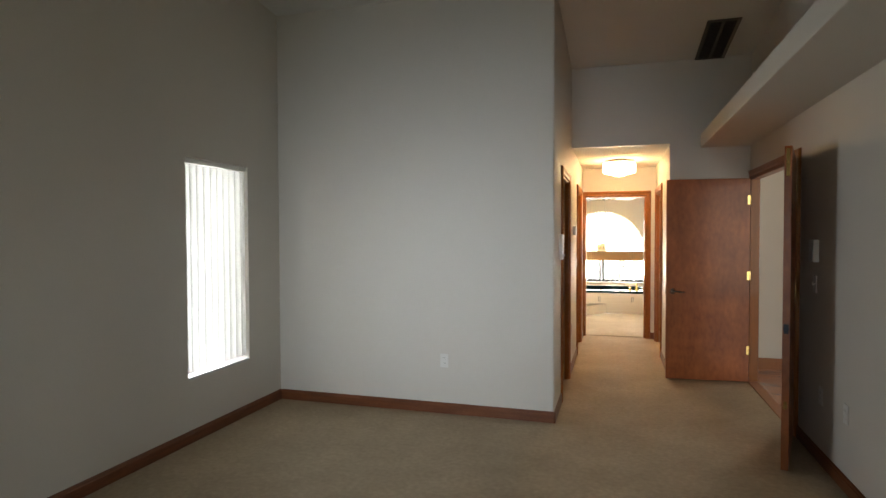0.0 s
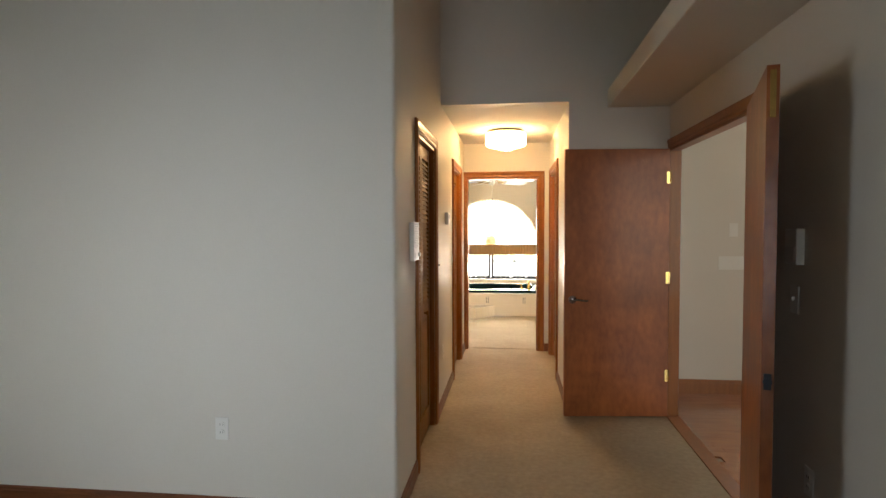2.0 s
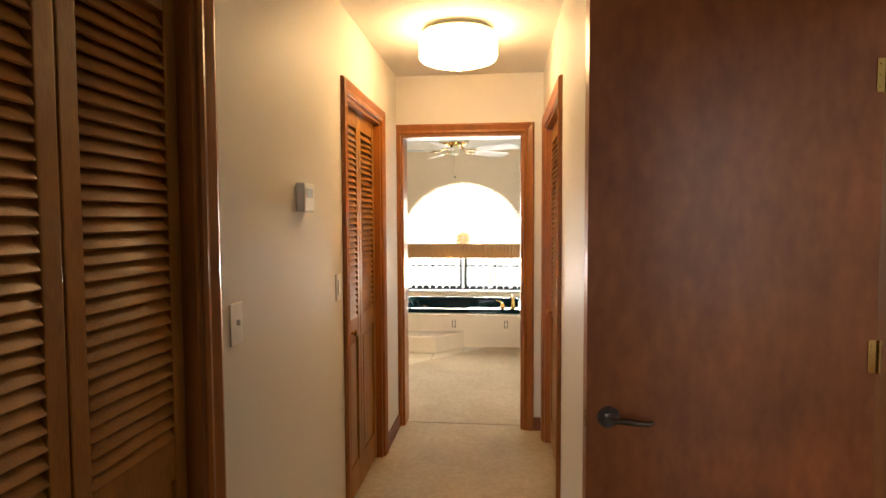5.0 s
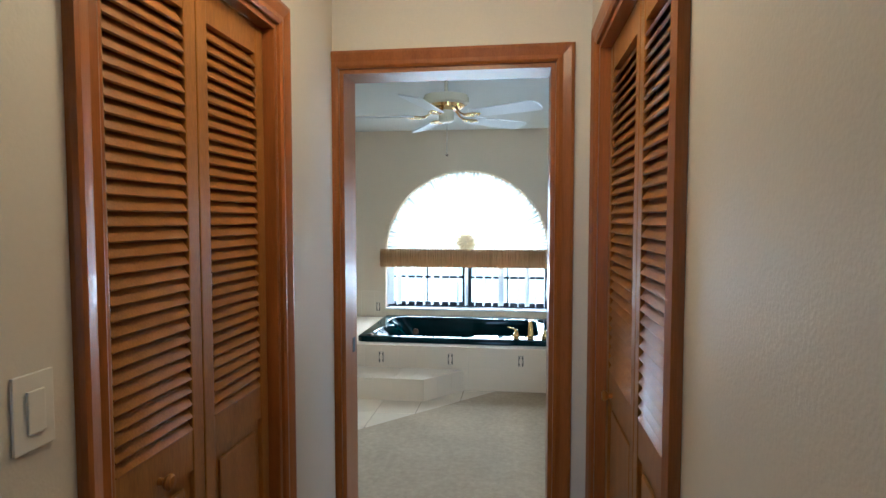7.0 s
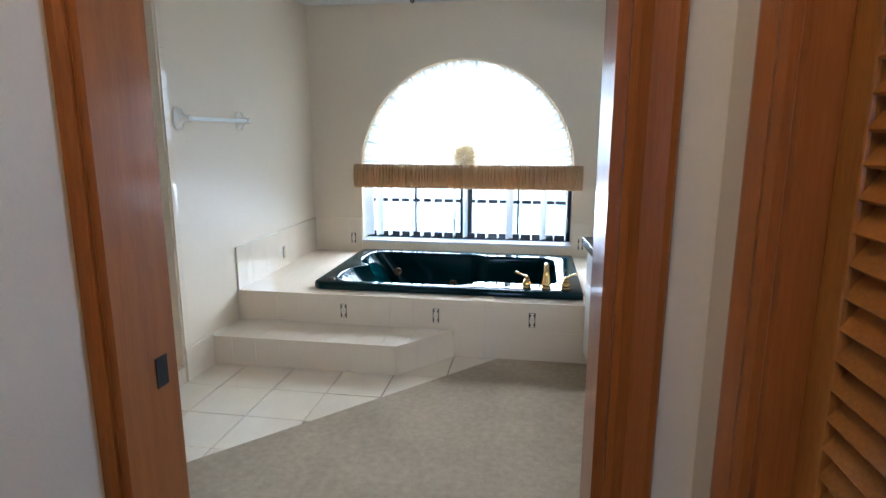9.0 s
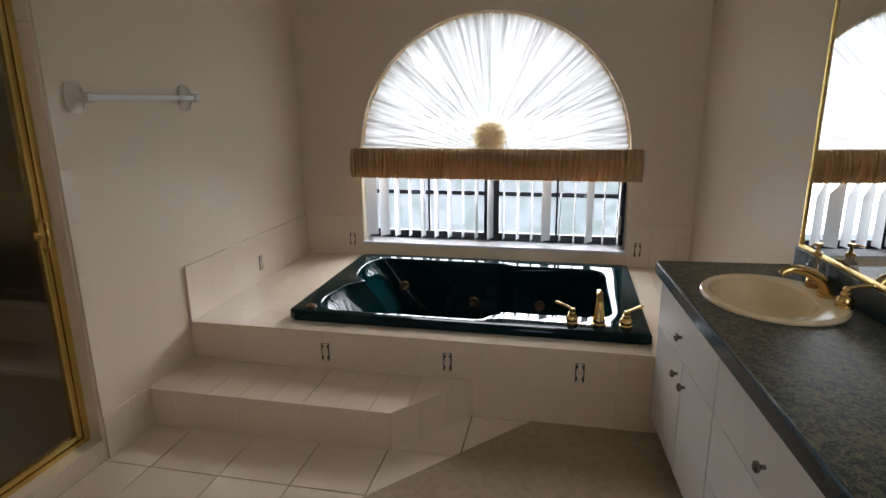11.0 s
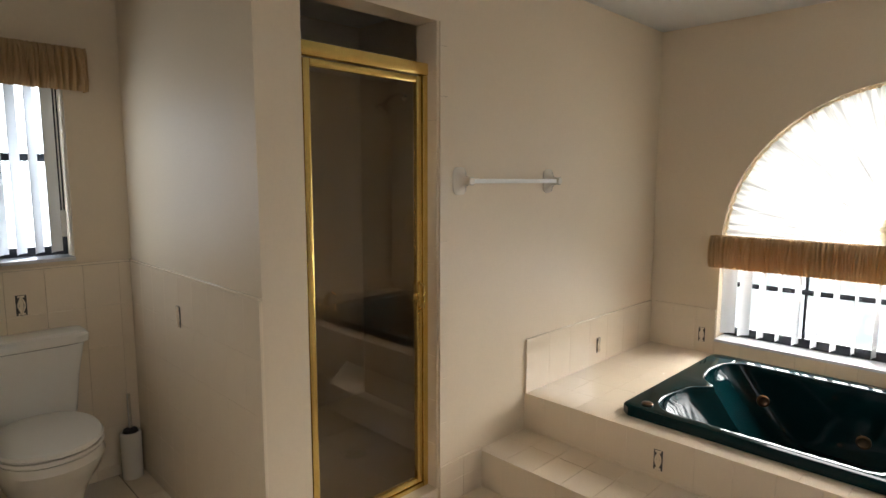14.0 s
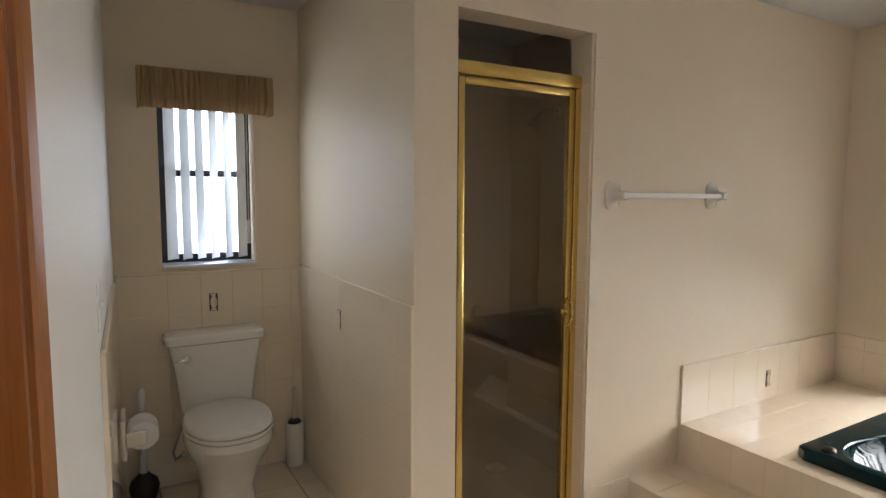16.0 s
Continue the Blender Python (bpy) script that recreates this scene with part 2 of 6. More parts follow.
SHEER = gathered_sheer()
PAPER = material("tissue", (0.82, 0.81, 0.78), 0.9, vary=0.03, bump=0.2)
LAMPGLASS = emitter("lamp_glass", (1.0, 0.66, 0.32), 32.0)
BLADE = material("blade_white", (0.80, 0.80, 0.80), 0.3, vary=0.02)
CREAM = material("cream_enamel", (0.72, 0.66, 0.48), 0.25, vary=0.02)
SHOWERTILE = material("shower_tile", (0.74, 0.68, 0.57), 0.25, vary=0.06, scale=4)
GRILLE = material("vent_dark", (0.12, 0.10, 0.085), 0.6)
DECO_DARK = material("deco_dark", (0.04, 0.035, 0.03), 0.3)
GRASS = material("lawn", (0.07, 0.10, 0.035), 0.95, vary=0.4, scale=3, grain=60)
SOAP = material("liquid_soap", (0.80, 0.74, 0.60), 0.1, vary=0.02, coat=0.5)
PIPE = material("braided_hose", (0.35, 0.35, 0.36), 0.35, 0.8)

# ---- mesh helpers ----


def link(name, bm, mat, smooth=False):
    me = bpy.data.meshes.new(name)
    bmesh.ops.recalc_face_normals(bm, faces=bm.faces)
    bm.to_mesh(me)
    bm.free()
    me.materials.append(mat)
    if smooth:
        for p in me.polygons:
            p.use_smooth = True
        me.set_sharp_from_angle(angle=radians(40))
    return new(name, me)


def part(name, bm, mat, parent, label="", smooth=False):
    ob = link(name, bm, mat, smooth)
    ob.parent = parent
    return tagged(ob, label)


def thing(name, m, label, category, group=""):
    ob = new(name)
    ob.empty_display_size = 0.1
    ob.matrix_world = m
    return tagged(ob, label, category, group)


def setting(name, bm, mat, label="", smooth=False):
    return tagged(link(name, bm, mat, smooth), label, kind="structure")


def box(bm, x0, y0, z0, x1, y1, z1, bevel=0.0):
    r = bmesh.ops.create_cube(bm, size=1, matrix=Matrix.Translation(((x0 + x1) / 2, (y0 + y1) / 2, (z0 + z1) / 2)) @ Matrix.Diagonal((abs(x1 - x0), abs(y1 - y0), abs(z1 - z0), 1)))
    if bevel:
        es = list({e for v in r["verts"] for e in v.link_edges})
        bmesh.ops.bevel(bm, geom=es, offset=bevel, segments=2, affect="EDGES", profile=0.6)
    return bm


def boxed(*a, bevel=0.0):
    return box(bmesh.new(), *a, bevel=bevel)


def rod(bm, p, q, r, seg=12, r2=None):
    p, q = Vector(p), Vector(q)
    d = q - p
    m = Matrix.Translation((p + q) / 2) @ d.to_track_quat("Z", "Y").to_matrix().to_4x4()
    bmesh.ops.create_cone(bm, cap_ends=True, segments=seg, radius1=r, radius2=r if r2 is None else r2, depth=d.length, matrix=m)
    return bm


def lathe(bm, profile, seg=24, m=Matrix(), sx=1.0, sy=1.0, ripple=0.0, waves=0):
    """Turns a profile of (radius, height) about z; closed at both ends."""
    rings = []
    for r, z in profile:
        ring = []
        for i in range(seg):
            a = 2 * math.pi * i / seg
            k = r * (1 + ripple * math.cos(waves * a))
            ring.append(bm.verts.new(m @ Vector((k * sx * math.cos(a), k * sy * math.sin(a), z))))
        rings.append(ring)
    for a, b in zip(rings, rings[1:]):
        for i in range(seg):
            bm.faces.new((a[i], a[(i + 1) % seg], b[(i + 1) % seg], b[i]))
    bm.faces.new(rings[0][::-1])
    bm.faces.new(rings[-1])
    return bm


def tube(bm, pts, radii, seg=10, flat=1.0):
    """A tapering tube along a smooth line."""
    pts = [Vector(p) for p in pts]
    rings = []
    for i, p in enumerate(pts):
        d = (pts[min(i + 1, len(pts) - 1)] - pts[max(i - 1, 0)]).normalized()
        side = d.cross(Vector((0, 0, 1)))
        side = side.normalized() if side.length > 1e-4 else Vector((1, 0, 0))
        up = side.cross(d).normalized()
        r = radii[i] if isinstance(radii, (list, tuple)) else radii
        rings.append([bm.verts.new(p + side * (r * math.cos(2 * math.pi * k / seg)) + up * (r * flat * math.sin(2 * math.pi * k / seg))) for k in range(seg)])
    for a, b in zip(rings, rings[1:]):
        for k in range(seg):
            bm.faces.new((a[k], a[(k + 1) % seg], b[(k + 1) % seg], b[k]))
    bm.faces.new(rings[0][::-1])
    bm.faces.new(rings[-1])
    return bm


def prism(bm, outline, z0, z1, m=Matrix()):
    """An outline in x and y, raised from z0 to z1."""
    lo = [bm.verts.new(m @ Vector((x, y, z0))) for x, y in outline]
    hi = [bm.verts.new(m @ Vector((x, y, z1))) for x, y in outline]
    k = len(outline)
    for i in range(k):
        bm.faces.new((lo[i], lo[(i + 1) % k], hi[(i + 1) % k], hi[i]))
    bm.faces.new(lo[::-1])
    bm.faces.new(hi)
    return bm


def arc(cx, cy, r, a0, a1, n):
    return [(cx + r * math.cos(radians(a0 + (a1 - a0) * i / n)), cy + r * math.sin(radians(a0 + (a1 - a0) * i / n))) for i in range(n + 1)]


UPRIGHT_Y = Matrix(((1, 0, 0, 0), (0, 0, -1, 0), (0, 1, 0, 0), (0, 0, 0, 1)))  # outline's y becomes height, its depth runs to -y

# ---- the plan, in metres ----
BX0, BX1, BY0 = -2.92, 1.31, -3.2          # bedroom: side walls and rear wall
FRONT = 3.456                              # bedroom's end wall
HX0, HX1 = -0.445, 0.554                   # hall's side walls
HEAD, HALL_END = 5.288, 7.503               # where the hall begins and ends
BATH0, BATH1 = 7.664, 11.43                # bathroom, from the hall's end to the window wall
TX, LX, RX = -2.905, -1.585, 1.10          # toilet's window wall, bathroom's side walls
HALL_Z, BATH_Z = 2.43, 2.388
DOOR_H, BATH_H = 2.035, 2.012


def ceiling_z(y):
    return 3.28 + 0.105 * (HEAD - y)


# ---- large structure ----
setting("ground", boxed(-60, -60, -0.6, 60, 60, -0.35), GRASS, "grassy ground outside the house")
setting("floor", boxed(-3.1, -3.4, -0.2, 1.31, 7.58, 0.0), CARPET, "worn beige cut-pile carpet in bedroom and hall")
setting("floor_foyer", boxed(1.31, -0.2, -0.2, 5.0, 6.2, -0.012), GROUT, "bed under the foyer's wooden planks")

bm = bmesh.new()
for a in ((BY0 - 0.2, 0, 2.27, 4.4), (2.995, 0, FRONT + 0.12, 4.4), (2.27, 0, 2.995, 0.455), (2.27, 2.065, 2.995, 4.4)):
    box(bm, BX0 - 0.2, a[0], a[1], BX0, a[2], a[3])
setting("wall_west", bm, PAINT, "plain off-white bedroom wall with a narrow window")
bm = bmesh.new()
box(bm, BX0, BY0 - 0.2, 0, -2.4, BY0, 4.4)
box(bm, 0.0, BY0 - 0.2, 0, BX1 + 0.12, BY0, 4.4)
box(bm, -2.4, BY0 - 0.2, 2.15, 0.0, BY0, 4.4)
setting("wall_south", bm, PAINT, "off-white wall behind with a wide opening for daylight")
# end wall, with its corner rounded towards the hall
r = 0.018
prism_outline = [(BX0, FRONT)] + [(HX0 - r + r * math.sin(radians(a)), FRONT + r - r * math.cos(radians(a))) for a in range(0, 91, 15)] + [(HX0, FRONT + 0.12), (BX0, FRONT + 0.12)]
setting("wall_end", prism(bmesh.new(), prism_outline, 0, 4.0), PAINT, "off-white bedroom end wall with a rounded corner", smooth=True)


def side_wall(name, x0, x1, y0, y1, z1, openings, label):
    """A wall along y with door openings (y0, y1, height)."""
    bm = bmesh.new()
    at = y0
    for a, b, h in openings:
        box(bm, x0, at, 0, x1, a, z1)
        box(bm, x0, a, h, x1, b, z1)
        at = b
    box(bm, x0, at, 0, x1, y1, z1)
    return setting(name, bm, PAINT, label)


C1, C2, C3 = (4.10, 4.885), (6.20, 6.97), (6.31, 7.30)
side_wall("wall_hall_west", HX0 - 0.12, HX0, FRONT + 0.12, HEAD, 3.9, [(*C1, DOOR_H)], "off-white wall with a closet opening")
side_wall("wall_hall_west_inner", HX0 - 0.12, HX0, HEAD, HALL_END, 2.6, [(*C2, DOOR_H)], "off-white hall wall with a closet opening")
side_wall("wall_hall_east", HX1, HX1 + 0.12, HEAD + 0.12, HALL_END, 2.6, [(*C3, DOOR_H)], "off-white hall wall with a closet opening")
EAST_T = 0.075
NEAR, FAR = 3.70, 5.285                    # the double door's opening
side_wall("wall_east", BX1, BX1 + EAST_T, BY0, 5.92, 4.4, [(NEAR, FAR, DOOR_H + 0.02)], "off-white bedroom wall with a double door opening")
bm = bmesh.new()
box(bm, HX1, HEAD, 0, BX1, HEAD + 0.12, 3.9)
box(bm, HX0, HEAD, HALL_Z, HX1, HEAD + 0.12, 3.9)
setting("wall_header", bm, PAINT, "off-white wall above and beside the hall's mouth")
# closets behind the louvred doors
for n, (x0, x1, (a, b)) in enumerate(((HX0 - 0.7, HX0 - 0.12, C1), (HX0 - 0.7, HX0 - 0.12, C2), (HX1 + 0.12, HX1 + 0.7, C3))):
    bm = bmesh.new()
    back = x0 if n < 2 else x1
    box(bm, back - 0.03, a - 0.1, 0, back + 0.03, b + 0.1, 2.3)
    box(bm, x0, a - 0.13, 0, x1, a - 0.1, 2.3)
    box(bm, x0, b + 0.1, 0, x1, b + 0.13, 2.3)
    box(bm, x0, a - 0.13, 2.3, x1, b + 0.13, 2.33)
    setting("wall_closet_%d" % (n + 1), bm, PAINT, "plain closet lining")
# hall's end wall with the doorway to the bathroom
DX0, DX1 = -0.398, 0.403
bm = bmesh.new()
box(bm, -3.1, HALL_END, 0, DX0 - 0.02, BATH0, 2.6)
box(bm, DX1 + 0.02, HALL_END, 0, 1.6, BATH0, 2.6)
prism(bm, [(-0.462, BATH0), (-0.462, BATH0 + 0.004), (TX, 7.738), (TX, BATH0)], 0, 2.6)
box(bm, DX0 - 0.02, HALL_END, BATH_H + 0.02, DX1 + 0.02, BATH0, 2.6)
setting("wall_bath_south", bm, PAINT, "off-white wall with a doorway")
setting("ceiling_hall", boxed(HX0 - 0.1, HEAD + 0.121, HALL_Z, HX1 + 0.1, HALL_END, HALL_Z + 0.1), CEIL, "low off-white hall ceiling")
bm = bmesh.new()
vs = [bm.verts.new(p) for p in ((-3.2, 5.52, ceiling_z(5.52)), (1.45, 5.52, ceiling_z(5.52)), (1.45, -3.5, ceiling_z(-3.5)), (-3.2, -3.5, ceiling_z(-3.5)))]
top = [bm.verts.new(v.co + Vector((0, 0, 0.12))) for v in vs]
for i in range(4):
    bm.faces.new((vs[i], vs[(i + 1) % 4], top[(i + 1) % 4], top[i]))
bm.faces.new(vs), bm.faces.new(top[::-1])
setting("ceiling_bedroom", bm, CEIL, "sloping off-white bedroom ceiling")
# plant ledge along the bedroom's east wall
setting("trim_ledge", boxed(0.845, -1.0, 2.375, BX1, HEAD, 2.515, bevel=0.008), PAINT, "painted plaster plant ledge high on the wall")
# foyer
FW = 5.92
bm = bmesh.new()
for a in ((BX1 + EAST_T, 0, 2.235, 4.0), (3.157, 0, 5.0, 4.0)):
    box(bm, a[0], FW, a[1], a[2], FW + 0.15, a[3])
tcx, tcz, tr = 2.697, 2.245, 0.45
box(bm, 2.235, FW, 2.05, 3.157, FW + 0.15, tcz)
arch_pts = arc(tcx, tcz, tr, 180, 0, 24)
prism(bm, [(2.235, tcz)] + arch_pts + [(3.157, tcz), (3.157, 4.0), (2.235, 4.0)], -FW - 0.15, -FW, UPRIGHT_Y)
setting("wall_foyer_north", bm, PAINT, "off-white foyer wall round the front door and its half-round window")
# unseen walls, south opening and ceiling, added to close the foyer
setting("wall_unseen_foyer_east", boxed(5.0, -0.2, 0, 5.12, FW + 0.15, 4.0), PAINT)
bm = bmesh.new()
box(bm, BX1 + EAST_T, -0.2, 0, 2.0, 0.1, 4.0)
box(bm, 4.4, -0.2, 0, 5.0, 0.1, 4.0)
box(bm, 2.0, -0.2, 2.7, 4.4, 0.1, 4.0)
setting("wall_unseen_foyer_south", bm, PAINT)
setting("ceiling_foyer", boxed(BX1 + EAST_T, -0.2, 3.6, 5.1, 6.2, 3.75), CEIL)

# bathroom shell
AX, AZ, AR = -0.27, 1.075, 0.883            # arched window: centre, springing, radius
WX0, WX1, WZ0 = AX - AR, AX + AR, 0.472
bm = bmesh.new()
box(bm, LX - 0.12, BATH1, 0, WX0, BATH1 + 0.2, 2.6)
box(bm, WX1, BATH1, 0, RX + 0.12, BATH1 + 0.2, 2.6)
box(bm, WX0, BATH1, 0, WX1, BATH1 + 0.2, WZ0 - 0.019)
prism(bm, arc(AX, AZ, AR, 180, 0, 48) + [(WX1, 2.6), (WX0, 2.6)], -BATH1 - 0.2, -BATH1, UPRIGHT_Y)
setting("wall_bath_north", bm, BATH_PAINT, "cream bathroom wall with a large arched window")
SKEW = Matrix.Translation((0.602, 10.038, 0)) @ Matrix.Rotation(radians(4.0), 4, "Z") @ Matrix.Translation((-0.602, -10.038, 0))  # the east wall stands a little askew
bm = boxed(RX, BATH0 - 0.3, 0, RX + 0.12, BATH1 + 0.3, 2.6)
bm.transform(SKEW)
setting("wall_bath_east", bm, BATH_PAINT, "cream bathroom wall behind the vanity")
PIER0, SH0, SH1, SHZ = 8.62, 8.79, 9.425, 2.085   # pier beside the toilet, shower opening
bm = bmesh.new()
box(bm, LX - 0.12, SH1, 0, LX, BATH1, 2.6)
box(bm, LX - 0.12, SH0, SHZ, LX, SH1, 2.6)
box(bm, LX - 0.12, PIER0, 0, LX, SH0, 2.6)
box(bm, TX, PIER0, 0, LX - 0.12, PIER0 + 0.12, 2.6)
setting("wall_bath_west", bm, BATH_PAINT, "cream wall with a tall narrow shower opening")
bm = bmesh.new()
TW = (7.945, 8.385, 1.085, 1.93)
box(bm, TX - 0.2, BATH0, 0, TX, TW[0], 2.6)
box(bm, TX - 0.2, TW[1], 0, TX, PIER0 + 0.12, 2.6)
box(bm, TX - 0.2, TW[0], 0, TX, TW[1], TW[2])
box(bm, TX - 0.2, TW[0], TW[3], TX, TW[1], 2.6)
setting("wall_toilet_west", bm, BATH_PAINT, "cream wall with a small window above the toilet")
setting("ceiling_bath", boxed(-3.1, BATH0, BATH_Z, 1.6, BATH1, BATH_Z + 0.12), CEIL, "white bathroom ceiling")
# shower stall
bm = bmesh.new()
box(bm, TX, PIER0 + 0.12, 0, TX + 0.02, 10.0, 2.6)
box(bm, TX + 0.02, 10.0, 0, LX - 0.12, 10.02, 2.6)
box(bm, TX + 0.02, PIER0 + 0.12, 0, LX - 0.12, PIER0 + 0.14, 2.6)
box(bm, LX - 0.14, SH1 + 0.004, 0, LX - 0.12, 10.0, 2.6)
box(bm, TX, PIER0 + 0.12, 0.02, LX - 0.12, 10.0, 0.03)
setting("wall_shower", bm, SHOWERTILE, "tiled shower stall lining")

# ---- trim ----
PROFILE = ((0, 0), (0, 0.010), (0.010, 0.016), (0.026, 0.013), (0.040, 0.017), (0.056, 0.021), (0.066, 0.019), (0.070, 0.010), (0.070, 0))


def casing(w, h):
    """A moulded casing round an opening w wide and h high; it lies on y = 0 and stands out to -y."""
    bm = bmesh.new()
    rows = []
    for u, v in PROFILE:
        rows.append([bm.verts.new(p) for p in ((-u, -v, 0), (-u, -v, h + u), (w + u, -v, h + u), (w + u, -v, 0))])
    for a, b in zip(rows, rows[1:]):
        for i in range(3):
            bm.faces.new((a[i], a[i + 1], b[i + 1], b[i]))
    for i in range(3):
        bm.faces.new((rows[-1][i], rows[-1][i + 1], rows[0][i + 1], rows[0][i]))
    bm.faces.new([r_[0] for r_ in rows])
    bm.faces.new([r_[3] for r_ in rows][::-1])
    return bm


def jamb(w, h, depth):
    """Lining of an opening, from y = 0 back to y = depth."""
    bm = bmesh.new()
    box(bm, 0.0005, 0.0, 0, 0.018, depth, h)
    box(bm, w - 0.018, 0.0, 0, w - 0.0005, depth, h)
    box(bm, 0.018, 0.0, h - 0.018, w - 0.018, depth, h)
    return bm


def frame_set(name, m, w, h, depth, label, both=False, flat=1.0):
    ob = new(name)
    ob.matrix_world = m
    tagged(ob, label, kind="structure")
    part("casing", casing(w, h), WOOD, ob)
    part("jamb", jamb(w, h, depth), WOOD, ob)
    if both:
        back = part("casing", casing(w, h), WOOD, ob)
        back.matrix_local = Matrix.Translation((w, depth, 0)) @ Matrix.Rotation(math.pi, 4, "Z") @ Matrix.Diagonal((1, flat, 1, 1))
    return ob


def facing_east(x, y, z=0.0):
    return pose(x, y, z, 0, 0, 90)


def facing_west(x, y, z=0.0):
    return pose(x, y, z, 0, 0, -90)


door_bath = frame_set("door_bath", pose(DX0 - 0.02, HALL_END, 0), DX1 - DX0 + 0.04, BATH_H + 0.02, BATH0 - HALL_END, "moulded stained wood casing of the bathroom doorway", True, 0.55)
part("strike_plate", boxed(0.018, 0.095, 0.885, 0.0205, 0.128, 0.945), BRONZE, door_bath, "small dark strike plate")
frame_set("door_closet_1", facing_east(HX0, C1[0]), C1[1] - C1[0], DOOR_H, 0.119, "moulded stained wood closet casing")
frame_set("door_closet_2", facing_east(HX0, C2[0]), C2[1] - C2[0], DOOR_H, 0.119, "moulded stained wood closet casing")
frame_set("door_closet_3", facing_west(HX1, C3[1]), C3[1] - C3[0], DOOR_H, 0.119, "moulded stained wood closet casing")
frame_set("door_double", facing_west(BX1, FAR), FAR - NEAR, DOOR_H + 0.02, EAST_T - 0.001, "moulded stained wood casing of the double door", True)
frame_set("door_front_frame", pose(2.235, FW, 0), 0.922, 2.05, 0.149, "stained wood casing of the front door")


def baseboard(name, p, q, side, h=0.09, mat=BASE, label="dark reddish stained wood baseboard"):
    """A board along a wall from p to q, its thickness to the left of that line if side is 1."""
    p, q = Vector((*p, 0)), Vector((*q, 0))
    d = (q - p).normalized()
    n = Vector((-d.y, d.x, 0)) * side
    bm = bmesh.new()
    prof = ((0.001, 0.0), (0.013, 0.0), (0.013, h * 0.72), (0.009, h * 0.8), (0.009, h * 0.9), (0.004, h), (0.001, h))
    ends = [[bm.verts.new(e + n * u + Vector((0, 0, z))) for u, z in prof] for e in (p, q)]
    k = len(prof)
    for i in range(k):
        bm.faces.new((ends[0][i], ends[0][(i + 1) % k], ends[1][(i + 1) % k], ends[1][i]))
    bm.faces.new(ends[0]), bm.faces.new(ends[1][::-1])
    return setting(name, bm, mat, label)


baseboard("baseboard_west", (BX0, BY0), (BX0, FRONT), -1)
baseboard("baseboard_end", (BX0 + 0.013, FRONT), (HX0 + 0.012, FRONT), -1)
baseboard("baseboard_hall_1", (HX0, FRONT - 0.013), (HX0, C1[0] - 0.07), -1)
baseboard("baseboard_hall_2", (HX0, C1[1] + 0.07), (HX0, C2[0] - 0.07), -1)
baseboard("baseboard_hall_3", (HX0, C2[1] + 0.07), (HX0, HALL_END), -1)
baseboard("baseboard_hall_4", (HX1, HEAD - 0.013), (HX1, C3[0] - 0.07), 1)
baseboard("baseboard_hall_5", (HX1, C3[1] + 0.07), (HX1, HALL_END), 1)
baseboard("baseboard_header", (HX1, HEAD), (BX1, HEAD), -1)
baseboard("baseboard_east", (BX1, BY0), (BX1, NEAR - 0.07), 1)
baseboard("baseboard_foyer", (BX1 + EAST_T, FW), (2.165, FW), -1, 0.125, WOOD, "tall orange-brown stained wood baseboard")
baseboard("baseboard_foyer_2", (3.23, FW), (5.0, FW), -1, 0.125, WOOD, "tall orange-brown stained wood baseboard")
baseboard("baseboard_foyer_3", (BX1 + EAST_T, FAR + 0.075), (BX1 + EAST_T, FW), -1, 0.125, WOOD, "tall orange-brown stained wood baseboard")
baseboard("baseboard_hall_end_1", (HX0 + 0.013, HALL_END), (DX0 - 0.09, HALL_END), -1)
baseboard("baseboard_hall_end_2", (DX1 + 0.09, HALL_END), (HX1 - 0.013, HALL_END), -1)
setting("trim_threshold", boxed(BX1 - 0.01, NEAR + 0.02, -0.011, BX1 + 0.085, FAR - 0.02, 0.006, bevel=0.003), WOOD, "wooden threshold strip")

# ---- bedroom window ----


def vane_mesh(w, h, bow=0.008):
    """A vertical blind's vane: a slightly bowed strip with thickness, hanging from z = 0."""
    bm = bmesh.new()
    cols = []
    for i in range(7):
        u = i / 6 - 0.5
        y = bow * (1 - 4 * u * u)
        cols.append([bm.verts.new((u * w, y + dy, z)) for dy in (0, 0.0012) for z in (0, -h)])
    for a, b in zip(cols, cols[1:]):
        bm.faces.new((a[0], b[0], b[1], a[1])), bm.faces.new((a[3], b[3], b[2], a[2]))
        bm.faces.new((a[1], b[1], b[3], a[3])), bm.faces.new((b[0], a[0], a[2], b[2]))
    bm.faces.new((cols[0][0], cols[0][1], cols[0][3], cols[0][2])), bm.faces.new((cols[-1][1], cols[-1][0], cols[-1][2], cols[-1][3]))
    return bm


